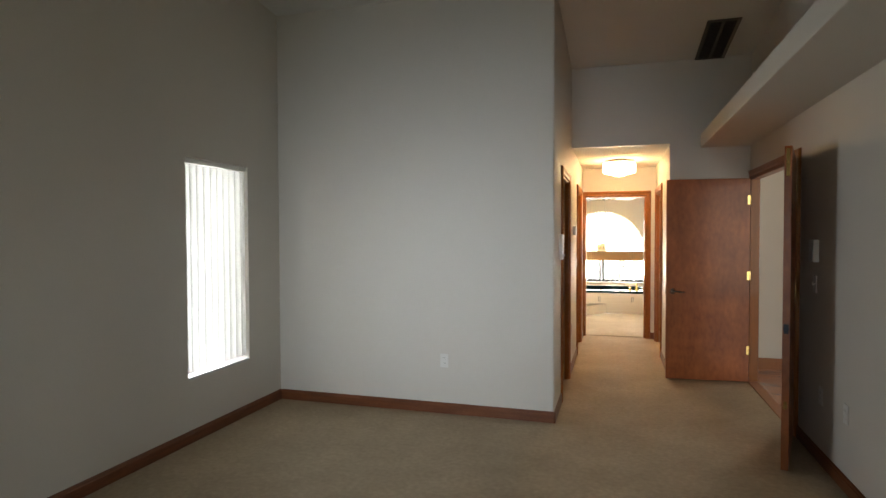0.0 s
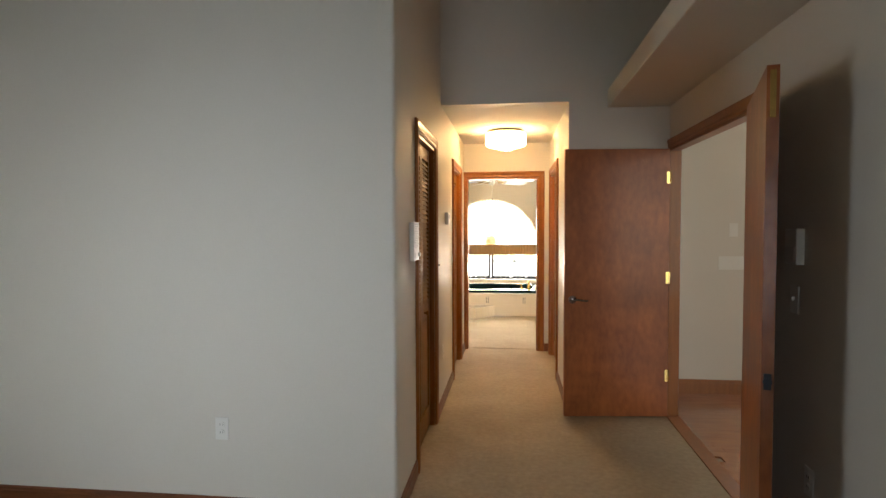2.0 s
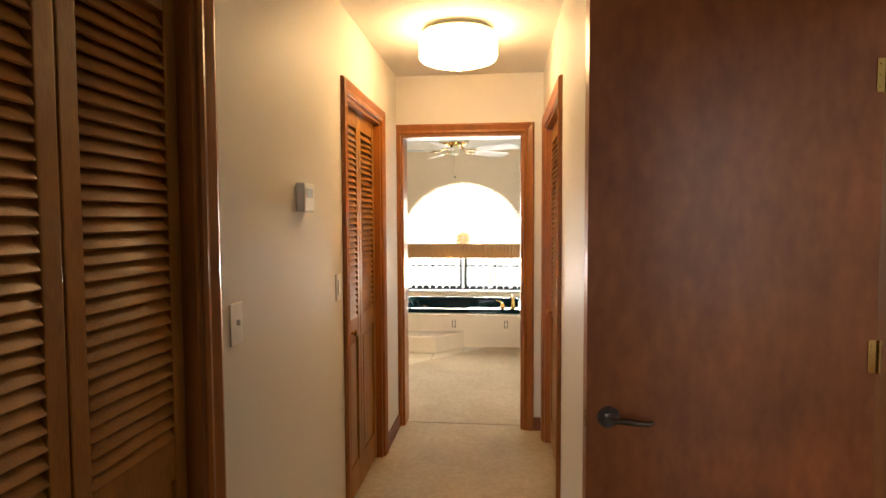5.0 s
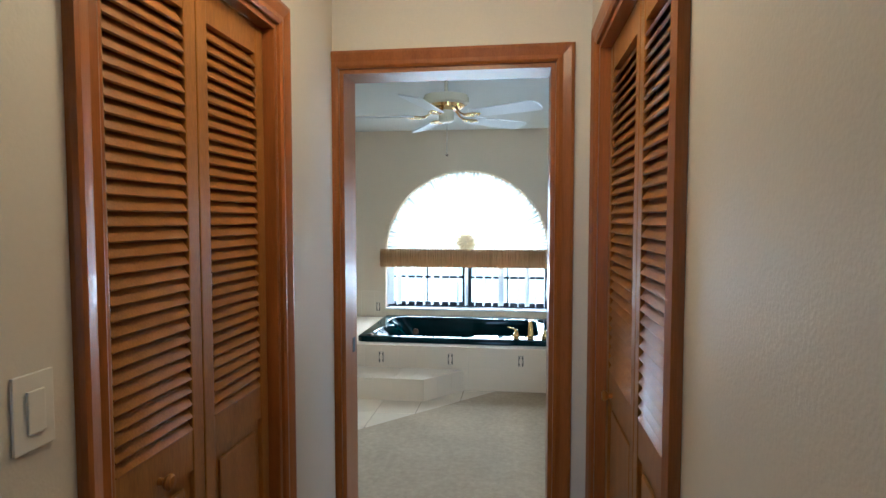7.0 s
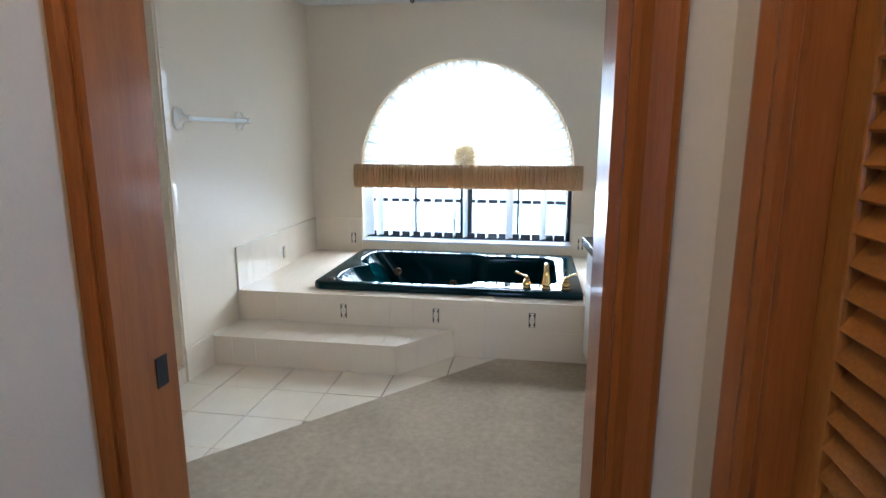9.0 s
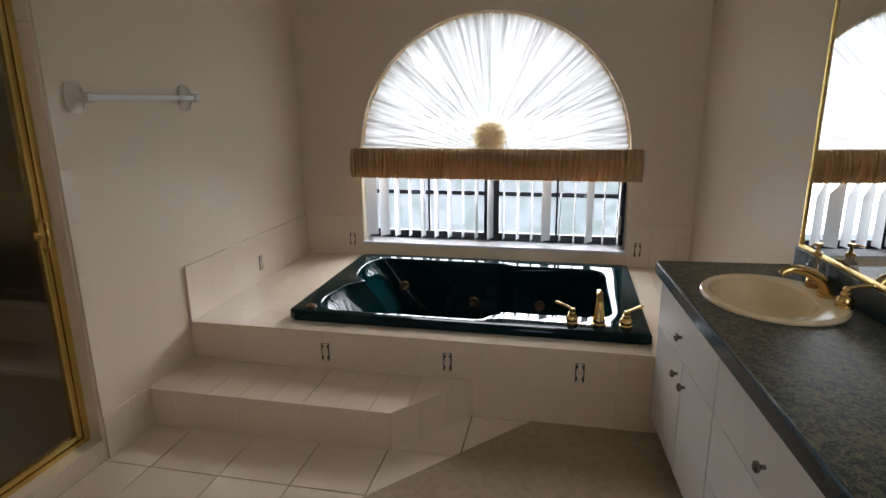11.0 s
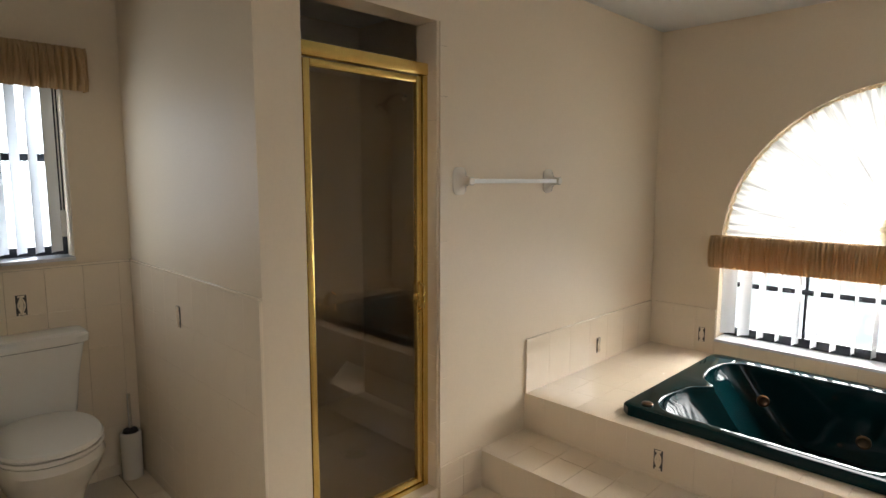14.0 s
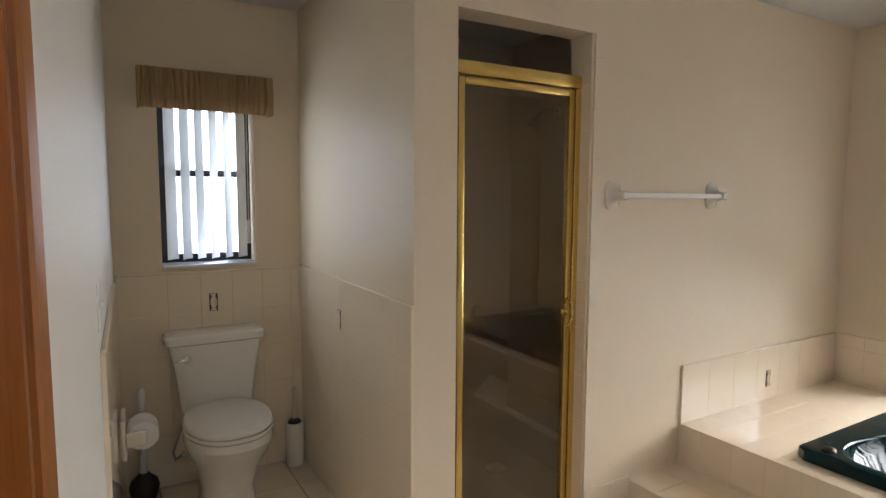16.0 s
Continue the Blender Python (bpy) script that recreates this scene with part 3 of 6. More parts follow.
def vertical_blind(m, width, height, count, vane_w, angles, label, wand_x=None, first=0.03, mat=VANE):
    """Headrail at the top of the opening and vanes that hang below it; x runs along the window, -y to the room."""
    ob = thing("vertical_blind", m, label, "window blind")
    part("headrail", boxed(0.005, -0.02, height - 0.035, width - 0.005, 0.02, height, bevel=0.003), WHITE, ob)
    src = None
    for i in range(count):
        x = first + (width - 2 * first) * i / max(1, count - 1)
        if src is None:
            src = part("vane", vane_mesh(vane_w, height - 0.055), mat, ob, smooth=True)
            v = src
        else:
            v = new("vane", src.data)
            v.parent = ob
        v.matrix_local = Matrix.Translation((x, 0, height - 0.036)) @ Matrix.Rotation(radians(angles[i % len(angles)]), 4, "Z")
    if wand_x is not None:
        bm = bmesh.new()
        rod(bm, (wand_x, -0.035, height - 0.04), (wand_x, -0.035, 0.09), 0.003, 6)
        box(bm, wand_x - 0.010, -0.045, 0.09, wand_x + 0.010, -0.025, 0.21, bevel=0.004)
        part("control_wand", bm, WHITE, ob)
    return ob


vertical_blind(pose(BX0 - 0.028, 2.272, 0.475, 0, 0, 90), 0.72, 1.585, 10, 0.089, (6, 8, 5, 7, 8, 6, 7, 5, 8, 6), "closed white vinyl vertical blind in the bedroom window", mat=BRIGHT_VANE)
setting("window_1", boxed(BX0 - 0.19, 2.272, 0.455, BX0 - 0.002, 2.993, 0.473, bevel=0.003), SILL, "pale marble sill of the bedroom window")
bm = bmesh.new()
for a in ((2.272, 0.475, 2.312, 2.063), (2.953, 0.475, 2.993, 2.063), (2.312, 0.475, 2.953, 0.51), (2.312, 2.025, 2.953, 2.063)):
    box(bm, BX0 - 0.17, a[0], a[1], BX0 - 0.12, a[2], a[3])
setting("window_1_frame", bm, BRONZE, "dark bronze aluminium window frame")

# ---- doors ----


def hinge(parent, x, y, z):
    bm = bmesh.new()
    box(bm, x - 0.022, y - 0.002, z - 0.045, x + 0.004, y + 0.001, z + 0.045, bevel=0.0008)
    rod(bm, (x + 0.006, y - 0.004, z - 0.046), (x + 0.006, y - 0.004, z + 0.046), 0.005, 10)
    for dz in (-0.03, 0.0, 0.03):
        rod(bm, (x - 0.012, y - 0.0035, z + dz), (x - 0.012, y - 0.001, z + dz), 0.003, 8)
    part("hinge", bm, BRASS, parent, "brass hinge")


def flush_door(m, w, label, lever=True):
    """A flat veneered leaf; its hinge edge at x = w, its face at y = 0 looking to -y, thickness to +y."""
    ob = thing("bedroom_door", m, label, "door", "double bedroom doors")
    part("slab", boxed(0, 0, 0.012, w, 0.042, 2.047, bevel=0.0015), SLAB, ob)
    for z in (0.326, 1.076, 1.831):
        hinge(ob, w - 0.002, -0.001, z)
    if lever:
        bm = bmesh.new()
        for s, y in ((-1, 0.0), (1, 0.042)):
            lathe(bm, ((0.0, 0.0), (0.031, 0.0), (0.031, 0.006), (0.024, 0.010), (0.011, 0.012), (0.010, 0.042), (0.0, 0.044)), 20, Matrix.Translation((0.06, y, 0.91)) @ Matrix.Rotation(radians(90 * -s), 4, "X").inverted())
            tube(bm, [(0.06, y + s * 0.038, 0.91), (0.085, y + s * 0.044, 0.913), (0.12, y + s * 0.044, 0.908), (0.155, y + s * 0.042, 0.904), (0.17, y + s * 0.038, 0.907)], [0.010, 0.012, 0.011, 0.010, 0.007], 10, 0.75)
        part("lever_handle", bm, PEWTER, ob, "dark pewter lever handle", smooth=True)
        part("latch_plate", boxed(-0.0015, 0.010, 0.88, 0.0, 0.032, 0.94), BRASS, ob)
    else:
        for z0, z1 in ((1.86, 2.03), (0.40, 0.45)):
            part("flush_bolt", boxed(-0.002, 0.011, z0, 0.0, 0.031, z1, bevel=0.0008), BRASS, ob, "brass flush bolt in the edge")
        bm = rod(bmesh.new(), (-0.004, 0.021, 0.905), (0.0, 0.021, 0.905), 0.016, 14)
        box(bm, -0.002, 0.008, 0.875, 0.0, 0.034, 0.935)
        part("strike", bm, BRONZE, ob, "dark metal strike in the edge")
    return ob


flush_door(pose(1.297, 5.222, 0, 0, 0, 5.5) @ pose(-0.785, 0, 0), 0.785, "reddish-brown veneered door standing open against the wall")
# second leaf, swung back almost to the wall
HINGE2, TIP2 = Vector((1.252, 3.69, 0)), Vector((1.022, 2.91, 0))
d2 = (HINGE2 - TIP2).normalized()
flush_door(Matrix.Translation(TIP2) @ Matrix.Rotation(math.atan2(d2.y, d2.x), 4, "Z") @ Matrix.Translation((0, -0.042, 0)), (HINGE2 - TIP2).length, "reddish-brown veneered door swung back towards the wall", False)

SLAT = None


def bifold(m, width, label, knob_leaf, knob_at):
    """Two louvred leaves side by side in an opening of that width; they face -y."""
    global SLAT
    ob = thing("closet_door", m, label, "closet door", "louvred closet doors")
    lw = width / 2 - 0.004
    for n in (0, 1):
        x0 = 0.002 + n * (lw + 0.004)
        bm = bmesh.new()
        y0, y1, st = 0.0, 0.030, 0.048
        box(bm, x0, y0, 0.012, x0 + st, y1, 2.012, bevel=0.004)
        box(bm, x0 + lw - st, y0, 0.012, x0 + lw, y1, 2.012, bevel=0.004)
        box(bm, x0 + st, y0 + 0.002, 1.93, x0 + lw - st, y1 - 0.002, 2.012)
        box(bm, x0 + st, y0 + 0.002, 0.845, x0 + lw - st, y1 - 0.002, 0.945)
        box(bm, x0 + st, y0 + 0.002, 0.012, x0 + lw - st, y1 - 0.002, 0.17)
        leaf = part("leaf", bm, LOUVRE, ob)
        bm = bmesh.new()
        box(bm, x0 + st, 0.012, 0.17, x0 + lw - st, 0.020, 0.845)
        box(bm, x0 + st + 0.03, 0.005, 0.20, x0 + lw - st - 0.03, 0.0125, 0.815, bevel=0.006)
        part("raised_panel", bm, LOUVRE, leaf)
        sw = lw - 2 * st
        bm = bmesh.new()
        box(bm, -sw / 2, -0.025, -0.0035, sw / 2, 0.025, 0.0035, bevel=0.0025)
        me = None
        for i in range(32):
            z = 0.962 + i * 0.0306
            if me is None:
                s = part("slat", bm, LOUVRE, leaf, smooth=True)
                me = s.data
            else:
                s = new("slat", me)
                s.parent = leaf
            s.matrix_local = Matrix.Translation((x0 + lw / 2, 0.0155, z)) @ Matrix.Rotation(radians(56), 4, "X")
        if n == knob_leaf:
            part("knob", lathe(bmesh.new(), ((0.0, 0.0), (0.009, 0.0), (0.008, 0.012), (0.016, 0.018), (0.019, 0.026), (0.014, 0.032), (0.0, 0.034)), 18, Matrix.Translation((x0 + knob_at, 0.0, 0.878)) @ Matrix.Rotation(radians(90), 4, "X")), LOUVRE, leaf, "round wooden knob", smooth=True)
    bm = bmesh.new()
    box(bm, 0, 0.002, 2.013, width, 0.028, 2.017)
    part("track", bm, BRASS, ob)
    return ob


J = 0.0185
bifold(facing_east(HX0 - 0.035, C1[0] + J), C1[1] - C1[0] - 2 * J, "stained wooden louvred bifold closet door, shut", 1, 0.10)
bifold(facing_east(HX0 - 0.035, C2[0] + J), C2[1] - C2[0] - 2 * J, "stained wooden louvred bifold closet door, shut", 0, 0.18)
bifold(facing_west(HX1 + 0.035, C3[1] - J), C3[1] - C3[0] - 2 * J, "wide stained wooden louvred bifold closet door, shut", 0, 0.13)

# front door
fd = thing("front_door", pose(2.235 + 0.0195, FW + 0.03, 0), "stained wooden front door with a leaded glass light", "door")
W = 0.922 - 0.039
g0, g1, gz0, gz1 = 0.15, W - 0.15, 0.98, 1.83
bm = bmesh.new()
for a in ((0, 0.03, g0, 2.03), (g1, 0.03, W, 2.03), (g0, gz1, g1, 2.03), (g0, 0.83, g1, gz0), (g0, 0.03, g1, 0.30), (W / 2 - 0.08, 0.30, W / 2 + 0.08, 0.83)):
    box(bm, a[0], 0, a[1], a[2], 0.045, a[3])
part("slab", bm, SLAB, fd)
for x0, x1 in ((g0, W / 2 - 0.08), (W / 2 + 0.08, g1)):
    bm = bmesh.new()
    box(bm, x0, 0.015, 0.30, x1, 0.03, 0.83)
    box(bm, x0 + 0.025, 0.004, 0.325, x1 - 0.025, 0.016, 0.805, bevel=0.008)
    part("raised_panel", bm, SLAB, fd)
bm = bmesh.new()
for a in ((g0, gz0, g0 + 0.03, gz1), (g1 - 0.03, gz0, g1, gz1), (g0 + 0.03, gz0, g1 - 0.03, gz0 + 0.03), (g0 + 0.03, gz1 - 0.03, g1 - 0.03, gz1)):
    box(bm, a[0], -0.012, a[1], a[2], 0.0, a[3], bevel=0.004)
part("glazing_bead", bm, SLAB, fd)
pane = part("pane", boxed(g0 + 0.001, 0.02, gz0 + 0.001, g1 - 0.001, 0.026, gz1 - 0.001), CLEAR, fd, "clear leaded glass")
pane.visible_shadow = False
bm = bmesh.new()
cx = (g0 + g1) / 2
lines = [((g0 + 0.09, gz0 + 0.03), (g0 + 0.09, gz1 - 0.03)), ((g1 - 0.09, gz0 + 0.03), (g1 - 0.09, gz1 - 0.03)), ((g0 + 0.03, gz1 - 0.12), (g1 - 0.03, gz1 - 0.12)), ((g0 + 0.03, gz0 + 0.12), (g1 - 0.03, gz0 + 0.12))]
for k in range(3):
    zc = gz0 + 0.15 + k * 0.275
    for dx in (-0.16, -0.055, 0.055, 0.16):
        h = 0.055
        q = [(cx + dx - h, zc), (cx + dx, zc + h), (cx + dx + h, zc), (cx + dx, zc - h)]
        lines += list(zip(q, q[1:] + q[:1]))
for (xa, za), (xb, zb) in lines:
    rod(bm, (xa, 0.018, za), (xb, 0.018, zb), 0.0055, 6)
part("leading", bm, PIPE, fd, "grey lead strips in a diamond pattern")
for z in (0.33, 1.07, 1.80):
    part("hinge", rod(bmesh.new(), (-0.004, -0.004, z - 0.05), (-0.004, -0.004, z + 0.05), 0.006, 10), BRASS, fd, "brass hinge")
part("sill_plate", boxed(0, -0.02, -0.011, W, 0.06, 0.022, bevel=0.003), SILL, fd, "pale metal threshold")
tw = setting("window_transom", prism(bmesh.new(), arc(tcx, tcz + 0.001, tr - 0.001, 180, 0, 24), -FW - 0.10, -FW - 0.09, UPRIGHT_Y), CLEAR, "half-round window over the front door")
tw.visible_shadow = False
bm = bmesh.new()
prism(bm, arc(tcx, tcz, tr - 0.002, 180, 0, 24) + arc(tcx, tcz, tr - 0.03, 0, 180, 24), -FW - 0.12, -FW - 0.07, UPRIGHT_Y)
setting("window_transom_frame", bm, WHITE, "white frame of the half-round window")

# ---- hall fittings ----
lamp = thing("ceiling_light", pose(0.055, 6.56, HALL_Z), "lit flush ceiling light with a scalloped frosted glass drum", "ceiling light")
part("base_plate", lathe(bmesh.new(), ((0, 0), (0.10, 0), (0.10, -0.02), (0.185, -0.026), (0.186, -0.034), (0, -0.034)), 48), CREAM, lamp, smooth=True)
bm = lathe(bmesh.new(), ((0, -0.036), (0.185, -0.036), (0.198, -0.045), (0.200, -0.14), (0.192, -0.160), (0.16, -0.171), (0, -0.173)), 64, ripple=0.012, waves=24)
part("shade", bm, LAMPGLASS, lamp, "glowing frosted glass drum", smooth=True)
bm = bmesh.new()
for i in range(8):
    a = 2 * math.pi * i / 8
    bmesh.ops.create_uvsphere(bm, u_segments=12, v_segments=8, radius=0.022, matrix=Matrix.Translation((0.055 * math.cos(a), 0.055 * math.sin(a), -0.18)))
bmesh.ops.create_uvsphere(bm, u_segments=12, v_segments=8, radius=0.022, matrix=Matrix.Translation((0, 0, -0.19)))
part("droplets", bm, LAMPGLASS, lamp, "glowing glass drops under the drum", smooth=True)


def plate(name, m, w, h, label, category, kind):
    """A wall plate centred on the pose, facing -y: a switch, an outlet or a rocker."""
    ob = thing(name, m, label, category)
    part("cover_plate", boxed(-w / 2, -0.006, -h / 2, w / 2, -0.0005, h / 2, bevel=0.002), WHITE, ob)
    n = max(1, round(w / 0.05)) if kind != "outlet" and w > 0.1 else 1
    for i in range(n):
        x = (i - (n - 1) / 2) * w / n * 0.92
        if kind == "outlet":
            for z in (-0.02, 0.02):
                bm = lathe(bmesh.new(), ((0, 0), (0.016, 0), (0.016, 0.003), (0, 0.003)), 16, Matrix.Translation((0, -0.006, z)) @ Matrix.Rotation(radians(90), 4, "X"))
                soc = part("socket", bm, WHITE, ob)
                bm = bmesh.new()
                box(bm, -0.008, -0.0095, z - 0.002, -0.006, -0.009, z + 0.007)
                box(bm, 0.006, -0.0095, z - 0.002, 0.008, -0.009, z + 0.007)
                part("slots", bm, DECO_DARK, soc)
        elif kind == "rocker":
            part("rocker", box(bmesh.new(), x - 0.016, -0.011, -0.033, x + 0.016, -0.006, 0.033, bevel=0.002), WHITE, ob)
        else:
            part("toggle", box(bmesh.new(), x - 0.005, -0.018, -0.004, x + 0.005, -0.006, 0.012, bevel=0.002), WHITE, ob)
    return ob


plate("wall_outlet", pose(-1.352, FRONT, 0.445), 0.07, 0.115, "white duplex outlet low on the bedroom wall", "outlet", "outlet")
plate("wall_outlet", facing_east(HX0, 5.33, 0.45), 0.07, 0.115, "white duplex outlet low on the hall wall", "outlet", "outlet")
plate("light_switch", facing_east(HX0, 5.06, 1.17), 0.07, 0.115, "white toggle switch on the hall wall", "light switch", "toggle")
plate("light_switch", facing_east(HX0, 6.045, 1.155), 0.075, 0.118, "white rocker switch beside the louvred closet", "light switch", "rocker")
plate("light_switch", pose(2.01, FW, 1.43), 0.07, 0.115, "white rocker switch on the foyer wall", "light switch", "rocker")
plate("light_switch", pose(1.995, FW, 1.145), 0.21, 0.115, "white four-gang rocker switch on the foyer wall", "light switch", "rocker")
plate("wall_outlet", facing_west(BX1, 3.14, 0.44), 0.07, 0.115, "white outlet low on the wall behind the door", "outlet", "outlet")
plate("wall_outlet", facing_west(BX1, 2.71, 0.45), 0.07, 0.115, "white outlet low on the bedroom wall", "outlet", "outlet")
plate("light_switch", facing_west(BX1, 3.29, 1.16), 0.07, 0.115, "white switch on the wall behind the door", "light switch", "toggle")

plate("light_switch", pose(-1.46, 7.693, 1.17, 0, 0, 178.3), 0.07, 0.115, "white toggle switch above the tiles round the toilet", "light switch", "toggle")

ic = thing("intercom", facing_east(HX0, 3.925, 1.388), "white wall intercom with a slotted speaker", "intercom")
part("housing", boxed(-0.085, -0.028, -0.108, 0.085, -0.0005, 0.108, bevel=0.004), WHITE, ic)
# grey plate behind the bars paints the shade inside the speaker slots
part("slot_shade", boxed(-0.072, -0.0285, -0.034, 0.072, -0.028, 0.104), PIPE, ic, "grey plate painted as the shade in the speaker slots")
for i in range(14):
    part("grille_bar", boxed(-0.07, -0.0305, 0.096 - i * 0.0098, 0.07, -0.0285, 0.1025 - i * 0.0098), WHITE, ic)
part("control_knob", rod(bmesh.new(), (0.045, -0.028, -0.075), (0.045, -0.04, -0.075), 0.012, 16), WHITE, ic)
part("control_panel", boxed(-0.06, -0.0305, -0.095, 0.02, -0.028, -0.06, bevel=0.001), LAMINATE, ic)
th = thing("thermostat", facing_east(HX0, 5.60, 1.535), "white wall thermostat with a grey display", "thermostat")
part("housing", boxed(-0.055, -0.032, -0.052, 0.055, -0.0005, 0.052, bevel=0.006), WHITE, th)
part("display", boxed(-0.03, -0.0335, 0.0, 0.03, -0.032, 0.032), PIPE, th, "grey display")
# keypad box on the wall behind the door
sy = thing("wall_keypad", facing_west(BX1, 3.27, 1.385), "white box keypad on the wall behind the door", "keypad")
part("housing", boxed(-0.05, -0.035, -0.075, 0.05, -0.0005, 0.075, bevel=0.005), WHITE, sy)
part("cover", boxed(-0.04, -0.038, -0.065, 0.04, -0.035, 0.0, bevel=0.001), LAMINATE, sy)

# ceiling vent
slope = -math.degrees(math.atan(0.105))
vent = thing("ceiling_vent", pose(0.92, 4.86, ceiling_z(4.86)) @ pose(0, 0, 0, slope), "dark louvred return air vent in the ceiling", "air vent")
bm = bmesh.new()
VW, VL = 0.108, 0.41
for a in ((-VW - 0.03, -VL - 0.03, VW + 0.03, -VL), (-VW - 0.03, VL, VW + 0.03, VL + 0.03), (-VW - 0.03, -VL, -VW, VL), (VW, -VL, VW + 0.03, VL), (-0.012, -VL, 0.012, VL)):
    box(bm, a[0], a[1], -0.012, a[2], a[3], -0.001)
part("frame", bm, GRILLE, vent)
# near-black sheet stands in for the shaded duct behind the slats
part("duct_shade", boxed(-VW, -VL, -0.003, VW, VL, -0.001), DARK, vent)
me = None
for i in range(28):
    if me is None:
        s = part("slat", boxed(-VW, -0.010, -0.001, VW, 0.010, 0.001), GRILLE, vent)
        me = s.data
    else:
        s = new("slat", me)
        s.parent = vent
    s.matrix_local = Matrix.Translation((0, -VL + 0.015 + i * 0.0294, -0.008)) @ Matrix.Rotation(radians(35), 4, "X")

# ---- bathroom: tub, deck and step ----
DZ, DF = 0.367, 10.04                       # deck's height and front
deck = thing("tub_surround", pose(0, 0, 0), "cream tiled tub deck with small dark accent tiles", "tub surround")
TX0, TX1, TY0, TY1 = -1.112, 0.622, 10.15, 11.29
bm = bmesh.new()
g = 0.008
box(bm, LX, DF + g, 0, TX0 + 0.03, BATH1, DZ - g)
box(bm, TX1 - 0.03, DF + g, 0, RX, BATH1, DZ - g)
box(bm, TX0 + 0.03, DF + g, 0, TX1 - 0.03, TY0 + 0.03, DZ - g)
box(bm, TX0 + 0.03, TY1 - 0.03, 0, TX1 - 0.03, BATH1, DZ - g)
part("core", bm, LGROUT, deck)
SX0, SY0, SZ = -0.45, 9.70, 0.176
STEP = [(LX, SY0), (SX0, SY0), (-0.158, DF), (LX, DF)]
step = thing("tub_step", pose(0, 0, 0), "cream tiled step with a slanted end before the tub", "step")
inner = [(LX, SY0 + g), (SX0 - 0.003, SY0 + g), (-0.170, DF - 0.0005), (LX, DF - 0.0005)]
part("core", prism(bmesh.new(), inner, 0, SZ - g), LGROUT, step)

TILES = {}


def tile(parent, m, w, h, mat, name="tile", t=0.0075):
    """A tile w by h that lies on y = 0 and stands out to -y, its lower left corner at the pose."""
    key = (round(w, 3), round(h, 3), mat.name, t)
    if key not in TILES:
        bm = bmesh.new()
        box(bm, 0.0004, -t, 0.0004, w - 0.0004, 0, h - 0.0004, bevel=0.0005)
        ob = link(name, bm, mat)
        TILES[key] = ob.data
    else:
        ob = new(name, TILES[key])
    ob.parent = parent
    ob.matrix_local = m
    return ob


def tile_face(parent, m, width, height, tw, th, mat, x_first=None, z_first=None, skip=()):
    """Covers a rectangle with tiles, cut at its edges."""
    def cuts(total, size, first):
        out, at = [], 0.0
        nxt = first if first else size
        while at < total - 1e-6:
            e = min(nxt, total)
            if e - at > 0.012:
                out.append((at, e))
            at, nxt = e, e + size
        return out
    for x0, x1 in cuts(width, tw, x_first):
        for z0, z1 in cuts(height, th, z_first):
            tile(parent, m @ Matrix.Translation((x0, 0, z0)), x1 - x0, z1 - z0, mat)


def deco(parent, m):
    """An accent: two dark bars with a pale figure between them."""
    ob = part("accent_tile", boxed(-0.020, -0.0015, -0.045, 0.020, 0, 0.045, bevel=0.0005), DECO_DARK, parent, "small dark accent tile with a pale twist")
    ob.matrix_local = m
    bm = bmesh.new()
    for s in (-1, 1):
        pts = [(s * (0.002 + 0.010 * math.sin(math.pi * (0.5 + 0.5 * k / 6)) ** 2 * (1 if abs(k) < 4 else 0.4)), -0.003, 0.042 * k / 6) for k in range(-6, 7)]
        tube(bm, pts, 0.004, 6)
    box(bm, -0.013, -0.003, 0.034, 0.013, -0.0015, 0.043)
    box(bm, -0.013, -0.003, -0.043, 0.013, -0.0015, -0.034)
    box(bm, -0.007, -0.003, -0.03, 0.007, -0.0015, 0.03)
    part("figure", bm, TILE, ob)
    return ob


S6, S8 = 0.149, 0.187
front = pose(LX, DF + g, 0)
tile_face(deck, front, 0.645 - LX, DZ, S6, S8, TILE, x_first=0.12)
for x in (-0.87, -0.275, 0.315):
    deco(deck, pose(x, DF + g - 0.0076, 0.262))
up = lambda x, y, z: Matrix.Translation((x, y, z)) @ Matrix(((1, 0, 0, 0), (0, 0, 1, 0), (0, -1, 0, 0), (0, 0, 0, 1)))
tile_face(deck, up(LX, DF + 0.001, DZ - g), TX0 + 0.015 - LX, BATH1 - DF - 0.002, 0.149, 0.2, TILE)
tile_face(deck, up(TX0 + 0.015, DF + 0.001, DZ - g), TX1 - TX0 - 0.03, TY0 + 0.015 - DF, 0.149, 0.2, TILE)
tile_face(deck, up(TX0 + 0.015, TY1 - 0.015, DZ - g), TX1 - TX0 - 0.03, BATH1 - TY1 + 0.014, 0.149, 0.2, TILE)
tile_face(deck, up(TX1 - 0.015, DF + 0.001, DZ - g), RX - TX1 + 0.014, BATH1 - DF - 0.002, 0.149, 0.2, TILE)
# step faces
tile_face(step, pose(LX, SY0 + g, 0), SX0 - LX, SZ, S6, 0.2, TILE, x_first=0.13)
ang = math.degrees(math.atan2(DF - SY0, -0.158 - SX0))
ln = math.hypot(DF - SY0, -0.158 - SX0)
tile_face(step, pose(SX0 - 0.003, SY0 + g, 0, 0, 0, ang), ln - 0.008, SZ, S6, 0.2, TILE)


